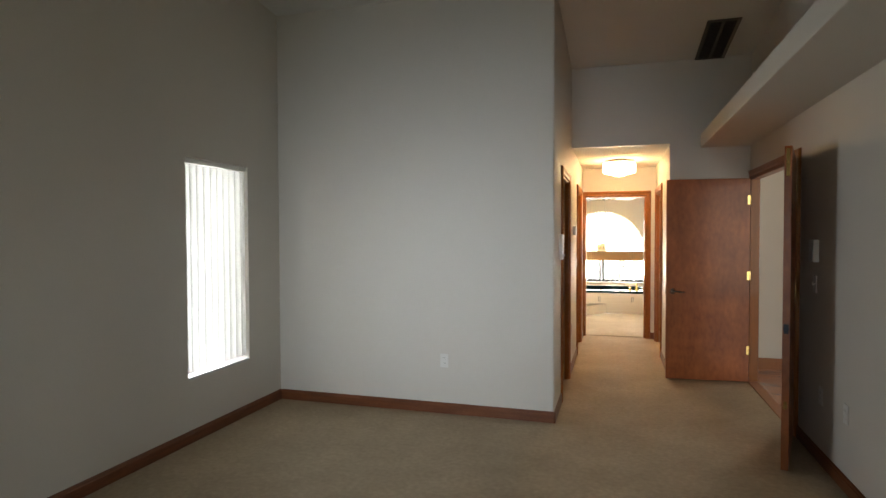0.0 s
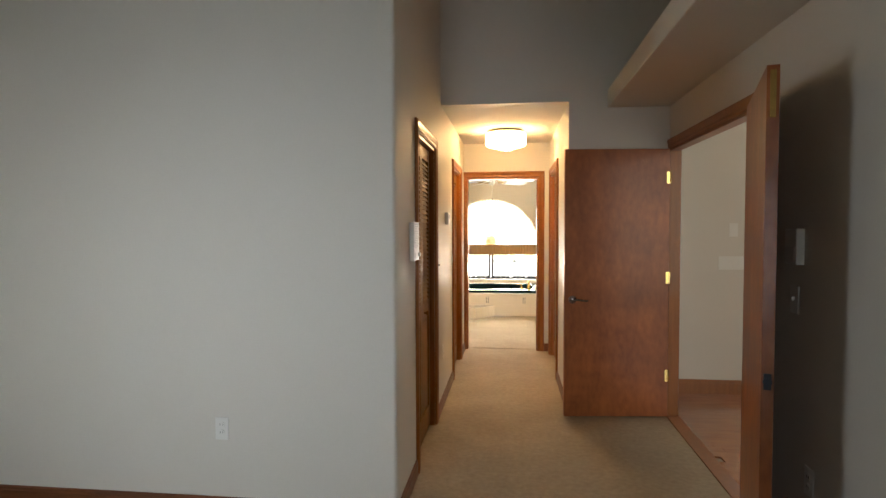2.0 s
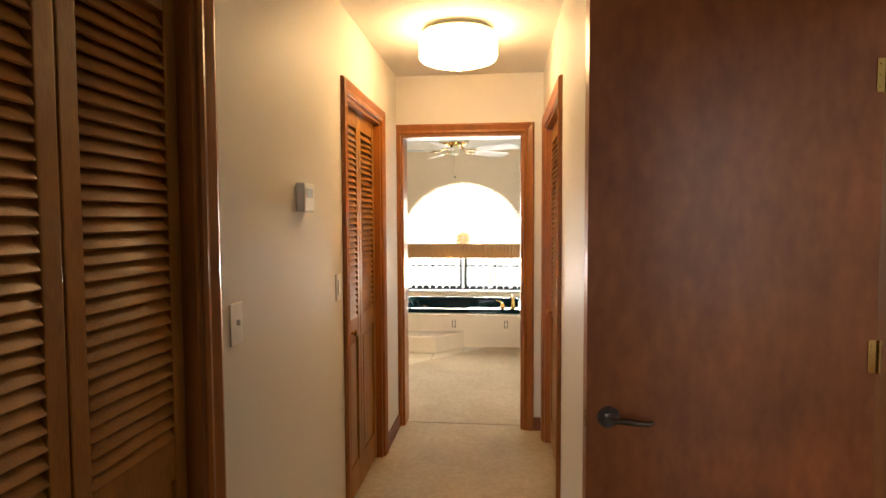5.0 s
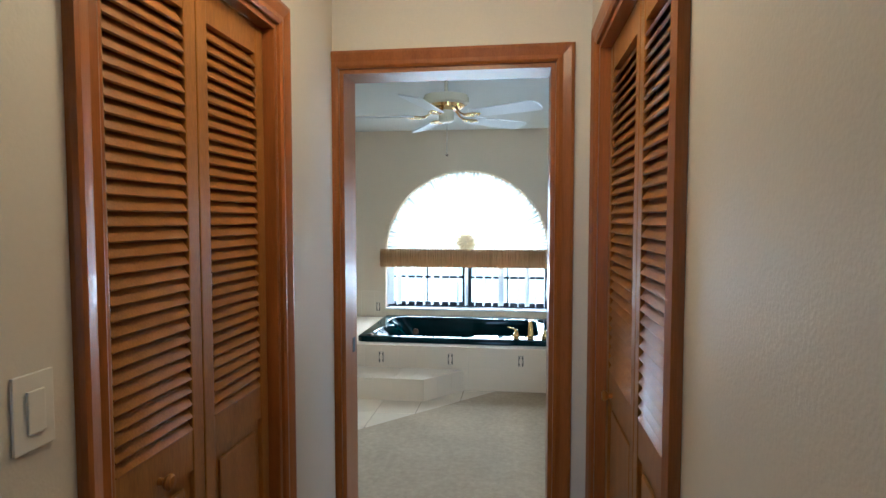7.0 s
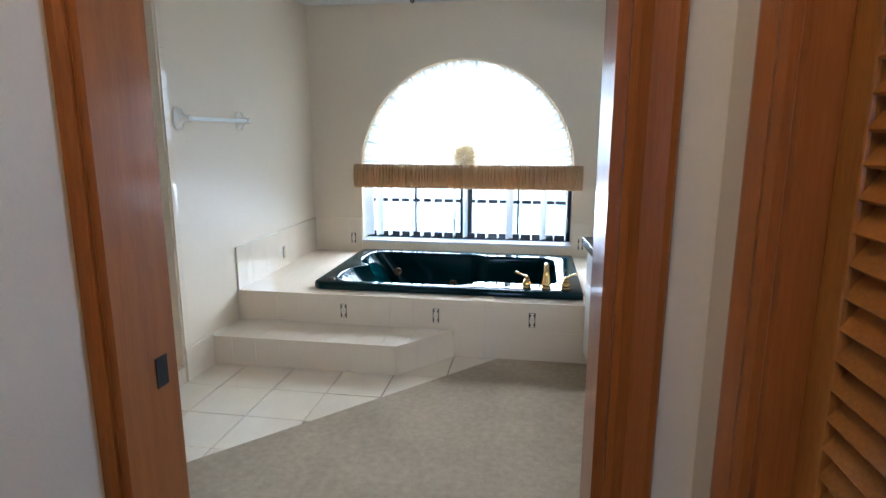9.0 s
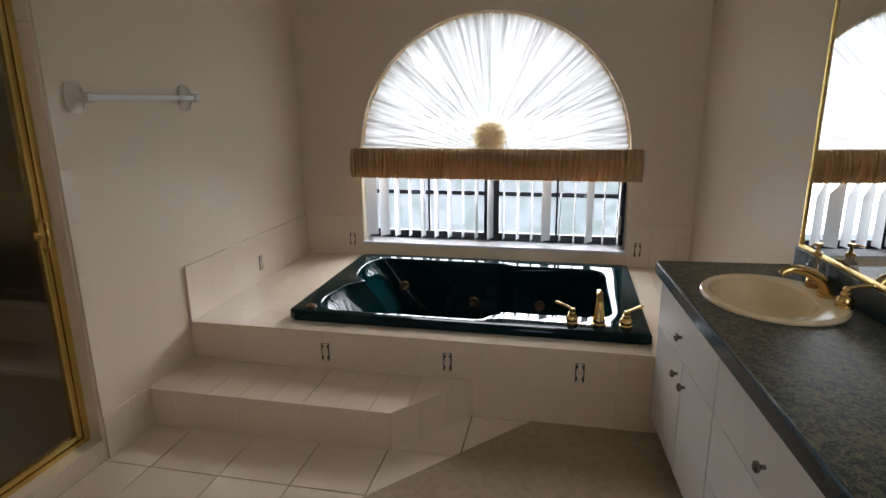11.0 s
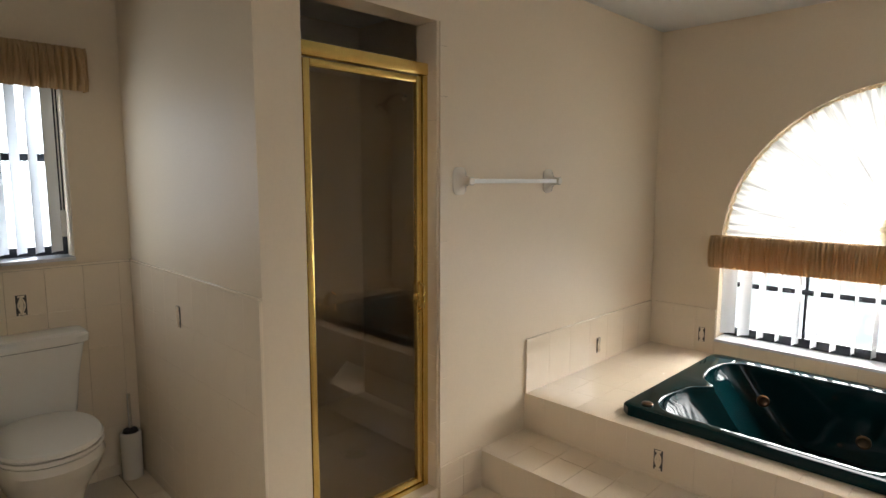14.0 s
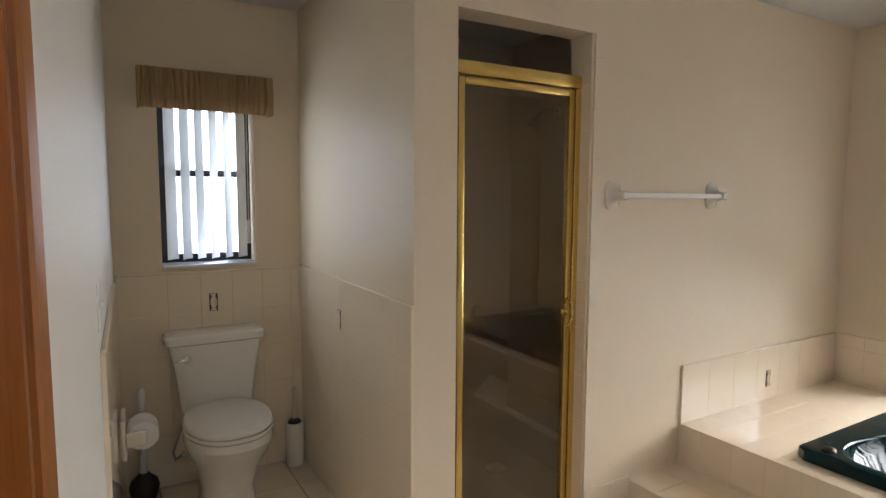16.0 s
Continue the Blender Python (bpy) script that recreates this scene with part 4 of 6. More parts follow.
def clip(poly, a, b, c):
    """The part of a polygon where a x + b y <= c."""
    out = []
    for p, q in zip(poly, poly[1:] + poly[:1]):
        fp, fq = a * p[0] + b * p[1] - c, a * q[0] + b * q[1] - c
        if fp <= 0:
            out.append(p)
        if (fp < 0 < fq) or (fq < 0 < fp):
            k = fp / (fp - fq)
            out.append((p[0] + k * (q[0] - p[0]), p[1] + k * (q[1] - p[1])))
    return out


def area(poly):
    return 0.5 * abs(sum(p[0] * q[1] - q[0] * p[1] for p, q in zip(poly, poly[1:] + poly[:1])))


# step's top tiles, cut along the slanted end
nx, ny = (DF - SY0) / ln, -(-0.158 - SX0) / ln
x = LX
while x < -0.16:
    for y0, y1 in ((SY0 + 0.001, SY0 + 0.20), (SY0 + 0.20, DF - 0.001)):
        poly = clip([(x + 0.001, y0 + 0.001), (x + S6 - 0.001, y0 + 0.001), (x + S6 - 0.001, y1 - 0.001), (x + 0.001, y1 - 0.001)], nx, ny, nx * SX0 + ny * SY0 - 0.001)
        if len(poly) > 2 and area(poly) > 0.0015:
            part("tile", prism(bmesh.new(), poly, SZ - g, SZ), TILE, step)
    x += S6

# tub
tub = thing("bathtub", pose(0, 0, 0), "glossy dark green drop-in whirlpool bathtub", "bathtub")


def tub_edge(k, n):
    """The basin's lip: a rounded rectangle with two scooped headrests and a tap ledge."""
    x0, x1, y0, y1, rr = -0.985, 0.47, 10.205, 11.185, 0.10
    peri = []
    segs = [((x1 - rr, y0 + rr), -90, 0), ((x1 - rr, y1 - rr), 0, 90), ((x0 + rr, y1 - rr), 90, 180), ((x0 + rr, y0 + rr), 180, 270)]
    for (cx, cy), a0, a1 in segs:
        peri += arc(cx, cy, rr, a0, a1, 8)
    # even spacing along the perimeter
    d = [0.0]
    for p, q in zip(peri, peri[1:] + peri[:1]):
        d.append(d[-1] + math.dist(p, q))
    s = d[-1] * k / n
    i = max(j for j in range(len(d) - 1) if d[j] <= s + 1e-9)
    p, q = peri[i], peri[(i + 1) % len(peri)]
    f = (s - d[i]) / max(1e-9, d[i + 1] - d[i])
    x, y = p[0] + f * (q[0] - p[0]), p[1] + f * (q[1] - p[1])
    # tap ledge at the front right, a matching ledge at the back right
    ease = lambda u: max(0.0, min(1.0, u)) ** 2 * (3 - 2 * max(0.0, min(1.0, u)))
    if y < 10.5:
        y += 0.115 * ease((x + 0.16) / 0.10) * (1 if y < 10.35 else (10.5 - y) / 0.15)
    if y > 10.9:
        y -= 0.045 * ease((x + 0.16) / 0.10) * (1 if y > 11.05 else (y - 10.9) / 0.15)
    # headrests
    if x < -0.7:
        w = ease((-0.7 - x) / 0.2)
        x += w * (0.075 * math.exp(-((y - 10.69) / 0.055) ** 2) + 0.02 * math.cos((y - 10.69) * 11))
    return x, y


N = 120
lip = [tub_edge(k, N) for k in range(N)]
bm = bmesh.new()
centre = Vector((-0.24, 10.70))


def outer_ring(inset, z):
    ring = []
    for x, y in lip:
        d_ = Vector((x, y)) - centre
        tx = (TX1 - inset - centre.x) / d_.x if d_.x > 0 else (TX0 + inset - centre.x) / d_.x if d_.x < 0 else 1e9
        ty = (TY1 - inset - centre.y) / d_.y if d_.y > 0 else (TY0 + inset - centre.y) / d_.y if d_.y < 0 else 1e9
        k = min(tx, ty)
        ring.append(bm.verts.new((centre.x + d_.x * k, centre.y + d_.y * k, z)))
    return ring


def inner_ring(shrink, z, lean=0.0):
    ring = []
    for x, y in lip:
        d_ = Vector((x, y)) - centre
        k = 1 - shrink / max(0.3, d_.length)
        xx = centre.x + d_.x * k
        ring.append(bm.verts.new((xx + (lean * max(0.0, -d_.x) if d_.x < 0 else 0), centre.y + d_.y * k, z)))
    return ring


rings = [outer_ring(0.0, DZ + 0.001), outer_ring(0.0, 0.405), outer_ring(0.006, 0.414), outer_ring(0.02, 0.417), inner_ring(-0.012, 0.417), inner_ring(-0.005, 0.4162), inner_ring(0.0, 0.413), inner_ring(0.003, 0.407), inner_ring(0.006, 0.39), inner_ring(0.011, 0.36, 0.03), inner_ring(0.022, 0.24, 0.14), inner_ring(0.035, 0.10, 0.28), inner_ring(0.07, 0.05, 0.34), inner_ring(0.20, 0.03, 0.36)]
for a, b in zip(rings, rings[1:]):
    for i in range(N):
        bm.faces.new((a[i], a[(i + 1) % N], b[(i + 1) % N], b[i]))
bm.faces.new(rings[-1])
part("shell", bm, TUBGREEN, tub, smooth=True)
for x, y, z, ax in ((-0.62, 10.32, 0.27, (0.05, 1, 0)), (-0.30, 10.98, 0.22, (0, -1, 0.1)), (0.10, 10.98, 0.22, (0, -1, 0.1)), (0.39, 10.72, 0.24, (-1, 0, 0.1)), (-0.74, 10.98, 0.30, (0.5, -0.7, 0.1))):
    q = Vector(ax).to_track_quat("Z", "Y").to_matrix().to_4x4()
    part("jet", lathe(bmesh.new(), ((0, 0), (0.032, 0), (0.032, 0.006), (0.024, 0.012), (0.018, 0.008), (0, 0.008)), 20, Matrix.Translation((x, y, z)) @ q), OLD_BRASS, tub, "round dull brass whirlpool jet", smooth=True)
part("air_control", lathe(bmesh.new(), ((0, 0.417), (0.026, 0.417), (0.026, 0.423), (0.02, 0.427), (0, 0.427)), 20, Matrix.Translation((-1.015, 10.225, 0))), OLD_BRASS, tub, "small round brass control button", smooth=True)


def lever_tap(parent, x, y, z, turn, s=1.0):
    m = pose(x, y, z, 0, 0, turn) @ Matrix.Scale(s, 4)
    t = part("tap_handle", lathe(bmesh.new(), ((0, 0), (0.029, 0), (0.029, 0.005), (0.024, 0.009), (0.027, 0.014), (0.028, 0.024), (0.024, 0.034), (0.016, 0.042), (0.019, 0.046), (0.019, 0.05), (0.012, 0.056), (0.014, 0.064), (0.009, 0.072), (0, 0.074)), 24), BRASS, parent, "polished brass lever handle", smooth=True)
    bm_ = tube(bmesh.new(), [(-0.004, 0, 0.062), (0.012, 0, 0.070), (0.030, 0, 0.078), (0.050, 0, 0.084), (0.064, 0, 0.087), (0.072, 0, 0.089), (0.080, 0, 0.090)], [0.009, 0.0075, 0.006, 0.0055, 0.0085, 0.009, 0.004], 10)
    part("lever", bm_, BRASS, t, smooth=True)
    t.matrix_local = m
    return t


tf = thing("tub_faucet", pose(0, 0, 0), "polished brass deck-mounted tub faucet with two levers", "faucet")
lever_tap(tf, 0.275, 10.235, 0.417, 165)
lever_tap(tf, 0.515, 10.235, 0.417, 20)
bm = lathe(bmesh.new(), ((0, 0), (0.033, 0), (0.033, 0.007), (0.026, 0.012), (0.029, 0.022), (0.027, 0.03), (0, 0.03)), 24, Matrix.Translation((0.395, 10.235, 0.417)))
tube(bm, [(0.395, 10.235, 0.44), (0.395, 10.236, 0.475), (0.395, 10.244, 0.515), (0.395, 10.262, 0.545), (0.395, 10.29, 0.553), (0.395, 10.318, 0.542), (0.395, 10.332, 0.525)], [0.027, 0.023, 0.018, 0.015, 0.014, 0.013, 0.012], 14)
part("spout", bm, BRASS, tf, "curved polished brass spout", smooth=True)

# splash tiles round the deck
SPL = 0.64
splash = setting("trim_splash_west", boxed(LX, DF, DZ, LX + 0.004, BATH1, SPL), LGROUT, "cream splash tiles along the tub deck")
tile_face(splash, pose(LX + 0.004, DF, DZ, 0, 0, 90), BATH1 - DF - 0.01, SPL - DZ, 0.2, 0.3, TILE)
deco(splash, pose(LX + 0.012, 10.74, 0.478, 0, 0, 90))
splash_n = setting("trim_splash_north", boxed(LX + 0.012, BATH1 - 0.004, DZ, WX0 - 0.005, BATH1, SPL), LGROUT, "cream splash tiles on the window wall")
tile_face(splash_n, pose(LX + 0.012, BATH1 - 0.004, DZ), WX0 - 0.005 - LX - 0.012, SPL - DZ, S6, 0.205, TILE)
deco(splash_n, pose(-1.235, BATH1 - 0.012, 0.48))
splash_m = setting("trim_splash_under", boxed(WX0 - 0.004, BATH1 - 0.004, DZ, WX1 + 0.004, BATH1, WZ0 - 0.02), LGROUT, "cream tiles under the window")
tile_face(splash_m, pose(WX0 - 0.004, BATH1 - 0.004, DZ), WX1 - WX0 + 0.008, WZ0 - 0.02 - DZ, S6, 0.205, TILE)
splash_e = setting("trim_splash_north_east", boxed(WX1 + 0.005, BATH1 - 0.004, DZ, RX, BATH1, SPL), LGROUT, "cream splash tiles on the window wall")
tile_face(splash_e, pose(WX1 + 0.005, BATH1 - 0.004, DZ), RX - WX1 - 0.005, SPL - DZ, S6, 0.205, TILE)
deco(splash_e, pose(0.69, BATH1 - 0.012, 0.48))
for nm, m_, w_ in (("trim_splash_cap_west", pose(LX, DF, SPL, 0, 0, 90), BATH1 - DF - 0.01), ("trim_splash_cap_north", pose(LX + 0.012, BATH1, SPL), WX0 - 0.005 - LX - 0.012), ("trim_splash_cap_north_east", pose(WX1 + 0.005, BATH1, SPL), RX - WX1 - 0.005)):
    bm = boxed(0, -0.0125, -0.001, w_, -0.0005, 0.010, bevel=0.004)
    bm.transform(m_)
    setting(nm, bm, TILE, "glossy cream bullnose tile edge", smooth=True)
basew = setting("trim_tile_base", boxed(LX, SH1 + 0.002, 0, LX + 0.004, SY0 + 0.008, 0.19), LGROUT, "cream tile base between shower and step")
tile_face(basew, pose(LX + 0.004, SH1 + 0.002, 0, 0, 0, 90), SY0 + 0.006 - SH1, 0.19, S6, 0.1, TILE)
setting("trim_tile_base_step", boxed(LX, SY0, SZ, LX + 0.002, DF, SZ + 0.002), LGROUT)

# ---- arched window with sheer, valance, blind ----
win = setting("window_2", boxed(WX0 + 0.001, BATH1 - 0.035, WZ0 - 0.018, WX1 - 0.001, BATH1 + 0.195, WZ0, bevel=0.004), SILL, "arched bathroom window with a pale marble sill")
fy0, fy1 = BATH1 + 0.13, BATH1 + 0.17
bm = bmesh.new()
for a in ((WX0 + 0.002, WZ0 + 0.001, WX0 + 0.05, AZ), (WX1 - 0.05, WZ0 + 0.001, WX1 - 0.002, AZ), (WX0 + 0.05, WZ0 + 0.001, WX1 - 0.05, WZ0 + 0.055), (WX0 + 0.05, AZ - 0.05, WX1 - 0.05, AZ), (AX - 0.052, WZ0 + 0.055, AX - 0.008, AZ - 0.05), (AX + 0.008, WZ0 + 0.055, AX + 0.052, AZ - 0.05)):
    box(bm, a[0], fy0, a[1], a[2], fy1, a[3])
prism(bm, arc(AX, AZ, AR - 0.002, 180, 0, 48) + arc(AX, AZ, AR - 0.045, 0, 180, 48), -fy1, -fy0, UPRIGHT_Y)
part("window_frame", bm, BRONZE, win, "dark bronze aluminium frame")
for s in (-1, 1):
    xa, xb = (WX0 + 0.05, AX - 0.052) if s < 0 else (AX + 0.052, WX1 - 0.05)
    bm = bmesh.new()
    box(bm, xa, fy0 + 0.005, 0.785, xb, fy1 - 0.012, 0.815)
    box(bm, xa + (xb - xa) * 0.5 - 0.008, fy0 + 0.005, WZ0 + 0.055, xa + (xb - xa) * 0.5 + 0.008, fy1 - 0.012, 0.785)
    box(bm, xa + (xb - xa) * 0.5 - 0.008, fy0 + 0.005, 0.815, xa + (xb - xa) * 0.5 + 0.008, fy1 - 0.012, AZ - 0.05)
    part("muntin", bm, BRONZE, win)
    p = part("pane", boxed(xa, fy1 - 0.010, WZ0 + 0.055, xb, fy1 - 0.006, AZ - 0.05), CLEAR, win)
    p.visible_shadow = False
part("muntin", boxed(AX - 0.01, fy0 + 0.004, AZ + 0.001, AX + 0.01, fy1 - 0.012, AZ + AR - 0.046), BRONZE, win)

rnd = random.Random(5)
bl = [rnd.choice((84, 88, 92, 86, 90, 82)) for _ in range(19)]
for i, a in ((0, 40), (1, 60), (9, 70), (13, 50), (16, 55)):
    bl[i] = a
vertical_blind(pose(WX0 + 0.01, BATH1 + 0.075, WZ0 + 0.004), WX1 - WX0 - 0.02, 0.56, 19, 0.089, bl, "half-open white vinyl vertical blind under the valance", WX1 - WX0 - 0.05)

# sheer sunburst
sheer = thing("sunburst_curtain", pose(AX, BATH1 + 0.03, AZ), "white sheer sunburst curtain gathered to a rosette in the arch", "curtain")
bm = bmesh.new()
NA, NR = 720, 14
rng = random.Random(11)
ph = [rng.uniform(0, 6.28) for _ in range(6)]
grid = []
for i in range(NA + 1):
    a = math.pi * i / NA
    w = 0.5 * math.sin(a * 92 + 3 * math.sin(a * 7 + ph[0])) + 0.35 * math.sin(a * 57 + ph[1] + 2 * math.sin(a * 11)) + 0.3 * math.sin(a * 141 + ph[2])
    col = []
    for j in range(NR + 1):
        r_ = 0.05 + (AR - 0.016 - 0.05) * j / NR
        amp = 0.004 + 0.009 * (r_ / AR)
        edge = 0.012 * math.sin(a * 160 + ph[3]) if j == NR else 0
        col.append(bm.verts.new((r_ * math.cos(a), w * amp + edge * 0.4, max(0.004, r_ * math.sin(a)))))
    grid.append(col)
for a, b in zip(grid, grid[1:]):
    for j in range(NR):
        bm.faces.new((a[j], b[j], b[j + 1], a[j + 1]))
part("sheer", bm, SHEER, sheer, smooth=True)
bm = bmesh.new()
for i in range(240):
    a0, a1 = math.pi * i / 240, math.pi * (i + 1) / 240
    k = 0.006 + 0.006 * rng.random()
    rod(bm, ((AR - 0.012) * math.cos(a0), -0.004 + rng.uniform(-0.006, 0.006), (AR - 0.012) * math.sin(a0) + 0.002), ((AR - 0.012) * math.cos(a1), -0.004 + rng.uniform(-0.006, 0.006), (AR - 0.012) * math.sin(a1) + 0.002), k, 5)
part("gathered_edge", bm, ROSE, sheer, "ruffled gathered edge")
bm = bmesh.new()
for ring in range(6):
    r0 = 0.112 - ring * 0.019
    n = 90
    a_ = []
    for i in range(n):
        a = 2 * math.pi * i / n
        wob = 0.008 * math.sin(a * (17 - 2 * ring) + ring) + 0.005 * rng.uniform(-1, 1)
        a_.append([bm.verts.new((rr_ * math.cos(a), y_, 0.115 + rr_ * math.sin(a))) for rr_, y_ in ((r0 + wob, -0.030 - ring * 0.007 + 0.006 * math.sin(a * 13 + ring)), (r0 * 0.72, -0.014 - ring * 0.007), (r0 * 0.3, -0.012 - ring * 0.007))])
    for i in range(n):
        p_, q_ = a_[i], a_[(i + 1) % n]
        for j in range(2):
            bm.faces.new((p_[j], q_[j], q_[j + 1], p_[j + 1]))
part("rosette", bm, ROSE, sheer, "ruffled cream fabric rosette", smooth=True)


def valance(m, w, h, depth, label):
    """A shallow box covered with gathered fabric; its left lower corner at the pose, facing -y."""
    ob = thing("valance", m, label, "valance")
    bm = bmesh.new()
    rg = random.Random(int(w * 1000))
    n = int(w / 0.0026)
    xs = [w * i / n for i in range(n + 1)]
    p1, p2 = rg.uniform(0, 6), rg.uniform(0, 6)
    cols = []
    for i, x_ in enumerate(xs):
        jit = rg.uniform(-0.0025, 0.0025)
        col = []
        for j in range(9):
            v = j / 8
            lean = 0.25 * math.sin(v * 5 + x_ * 60)
            f = 0.6 - 1.3 * (1 - abs(math.sin(x_ * 92 + lean + 1.8 * math.sin(x_ * 23 + p1)))) ** 1.6 - 0.7 * (1 - abs(math.sin(x_ * 151 + p2 + lean * 2 + 1.5 * math.sin(x_ * 17)))) ** 2
            edge = math.sin(math.pi * v) ** 0.4 if 0 < v < 1 else 0.0
            y_ = -depth - 0.024 * f * edge - 0.018 * edge
            col.append((x_, y_, h * v + (jit if j in (0, 8) else 0)))
        cols.append(col)
    vs_ = [[bm.verts.new(p) for p in c] for c in cols]
    for a, b in zip(vs_, vs_[1:]):
        for j in range(8):
            bm.faces.new((a[j], b[j], b[j + 1], a[j + 1]))
    part("gathered_front", bm, TAN, ob, smooth=True)
    bm = bmesh.new()
    box(bm, 0.0, -depth + 0.004, 0.003, 0.008, -0.0005, h - 0.003)
    box(bm, w - 0.008, -depth + 0.004, 0.003, w, -0.0005, h - 0.003)
    box(bm, 0.008, -depth + 0.004, h - 0.012, w - 0.008, -0.0005, h - 0.004)
    box(bm, 0.0, -depth + 0.001, 0.003, w, -depth + 0.004, h - 0.003)
    part("board", bm, TAN, ob)
    return ob


valance(pose(-1.185, BATH1, 0.925), 1.865, 0.195, 0.095, "tan gathered fabric valance across the arched window")
valance(facing_east(TX, 7.865, 1.835), 0.605, 0.185, 0.07, "tan gathered fabric valance over the toilet window")

# ---- toilet window ----
tw0, tw1, tz0, tz1 = TW
w3 = setting("window_3", boxed(TX - 0.195, tw0 + 0.001, tz0 - 0.002, TX + 0.02, tw1 - 0.001, tz0 + 0.014, bevel=0.003), SILL, "small toilet window with a pale marble sill")
bm = bmesh.new()
for a in ((tw0 + 0.001, tz0 + 0.015, tw0 + 0.04, tz1 - 0.001), (tw1 - 0.04, tz0 + 0.015, tw1 - 0.001, tz1 - 0.001), (tw0 + 0.04, tz0 + 0.015, tw1 - 0.04, tz0 + 0.055), (tw0 + 0.04, tz1 - 0.04, tw1 - 0.04, tz1 - 0.001), (tw0 + 0.04, 1.53, tw1 - 0.04, 1.565)):
    box(bm, TX - 0.16, a[0], a[1], TX - 0.12, a[2], a[3])
part("window_frame", bm, BRONZE, w3, "dark bronze aluminium frame")
p = part("pane", boxed(TX - 0.145, tw0 + 0.04, tz0 + 0.055, TX - 0.140, tw1 - 0.04, tz1 - 0.04), CLEAR, w3)
p.visible_shadow = False
vertical_blind(facing_east(TX - 0.055, tw0 + 0.005, tz0 + 0.016), tw1 - tw0 - 0.01, 0.80, 6, 0.085, (50, 54, 56, 56, 58, 48), "half-open white vinyl vertical blind in the toilet window", tw1 - tw0 - 0.035, 0.05)

# ---- vanity ----
VX, VY0, VY1, CZ = 0.620, 7.75, DF - 0.002, 0.782
van = thing("vanity_cabinet", SKEW, "white laminate vanity cabinet with doors and drawers", "vanity")
bm = bmesh.new()
box(bm, VX + 0.018, VY0, 0.08, RX, VY1, 0.60)
box(bm, VX + 0.018, VY0, 0.60, VX + 0.036, VY1, CZ - 0.045)
box(bm, VX + 0.036, VY0, 0.60, RX, VY0 + 0.018, CZ - 0.045)
box(bm, VX + 0.036, VY1 - 0.018, 0.60, RX, VY1, CZ - 0.045)
box(bm, VX + 0.07, VY0, 0.0, RX, VY1, 0.08)
part("body", bm, LAMINATE, van)


def front_panel(name, y0, y1, z0, z1, knobs):
    p_ = part(name, boxed(VX, y0 + 0.002, z0, VX + 0.017, y1 - 0.002, z1, bevel=0.0012), LAMINATE, van)
    for y, z in knobs:
        part("knob", lathe(bmesh.new(), ((0, 0), (0.006, 0), (0.006, 0.010), (0.014, 0.016), (0.015, 0.022), (0.010, 0.026), (0, 0.027)), 16, Matrix.Translation((VX, y, z)) @ Matrix.Rotation(radians(-90), 4, "Y")), PEWTER, p_, "round dark metal knob", smooth=True)


front_panel("drawer", 9.315, VY1, 0.525, 0.728, [(9.69, 0.60)])
front_panel("door", 9.65, VY1, 0.09, 0.518, [(9.70, 0.455)])
front_panel("door", 9.315, 9.646, 0.09, 0.518, [(9.60, 0.452)])
for z0, z1 in ((0.525, 0.728), (0.31, 0.518), (0.09, 0.303)):
    front_panel("drawer", 8.60, 9.31, z0, z1, [(8.95, (z0 + z1) / 2 - 0.035)])
front_panel("drawer", VY0, 8.595, 0.525, 0.728, [(8.08, 0.635)])
front_panel("door", VY0, 8.595, 0.09, 0.518, [(8.50, 0.46)])

# worktop with the basin's hole
BCX, BCY, BRX, BRY = 0.862, 9.61, 0.212, 0.245
top = thing("countertop", SKEW, "mottled dark green laminate countertop with a blue-green edge", "countertop")
n = 48
bm = bmesh.new()
tx0, tx1, ty0, ty1 = 0.602, RX - 0.0005, VY0, VY1 + 0.0015
outer, hole = [], []
for i in range(n):
    a = 2 * math.pi * (i + 0.5) / n
    c_, s_ = math.cos(a), math.sin(a)
    hx, hy = BCX + (BRX - 0.03) * c_, BCY + (BRY - 0.03) * s_
    k = min((tx1 - BCX) / c_ if c_ > 0 else (tx0 - BCX) / c_, (ty1 - BCY) / s_ if s_ > 0 else (9.0 - BCY) / s_)
    outer.append((BCX + c_ * k, BCY + s_ * k))
    hole.append((hx, hy))
for z in (CZ, CZ - 0.04):
    o = [bm.verts.new((*p_, z)) for p_ in outer]
    h_ = [bm.verts.new((*p_, z)) for p_ in hole]
    for i in range(n):
        bm.faces.new((o[i], o[(i + 1) % n], h_[(i + 1) % n], h_[i]))
# corners left by the rays, and the run towards the door
for cxy in ((tx0, ty1), (tx1, ty1)):
    near = sorted(outer, key=lambda p_: math.dist(p_, cxy))[:2]
    f = bm.faces.new([bm.verts.new((*p_, CZ)) for p_ in (near[0], cxy, near[1])])
box(bm, tx0 + 0.002, ty0, CZ - 0.04, tx1, 9.0, CZ)
lows = [sorted((p_ for p_ in outer if p_[1] < 9.3), key=lambda p_: math.dist(p_, c_))[:2] for c_ in ((tx0, 9.0), (tx1, 9.0))]
for c_, nr in zip(((tx0, 9.0), (tx1, 9.0)), lows):
    bm.faces.new([bm.verts.new((*p_, CZ)) for p_ in (nr[0], c_, nr[1])])
part("surface", bm, STONE, top)
part("front_edge", boxed(tx0 - 0.012, ty0, CZ - 0.047, tx0, ty1, CZ + 0.001, bevel=0.003), STONE_EDGE, top, "dark blue-green laminate edge")
part("end_edge", boxed(tx0 + 0.001, ty1 - 0.001, CZ - 0.047, tx1, ty1 + 0.006, CZ + 0.0008), STONE_EDGE, top)
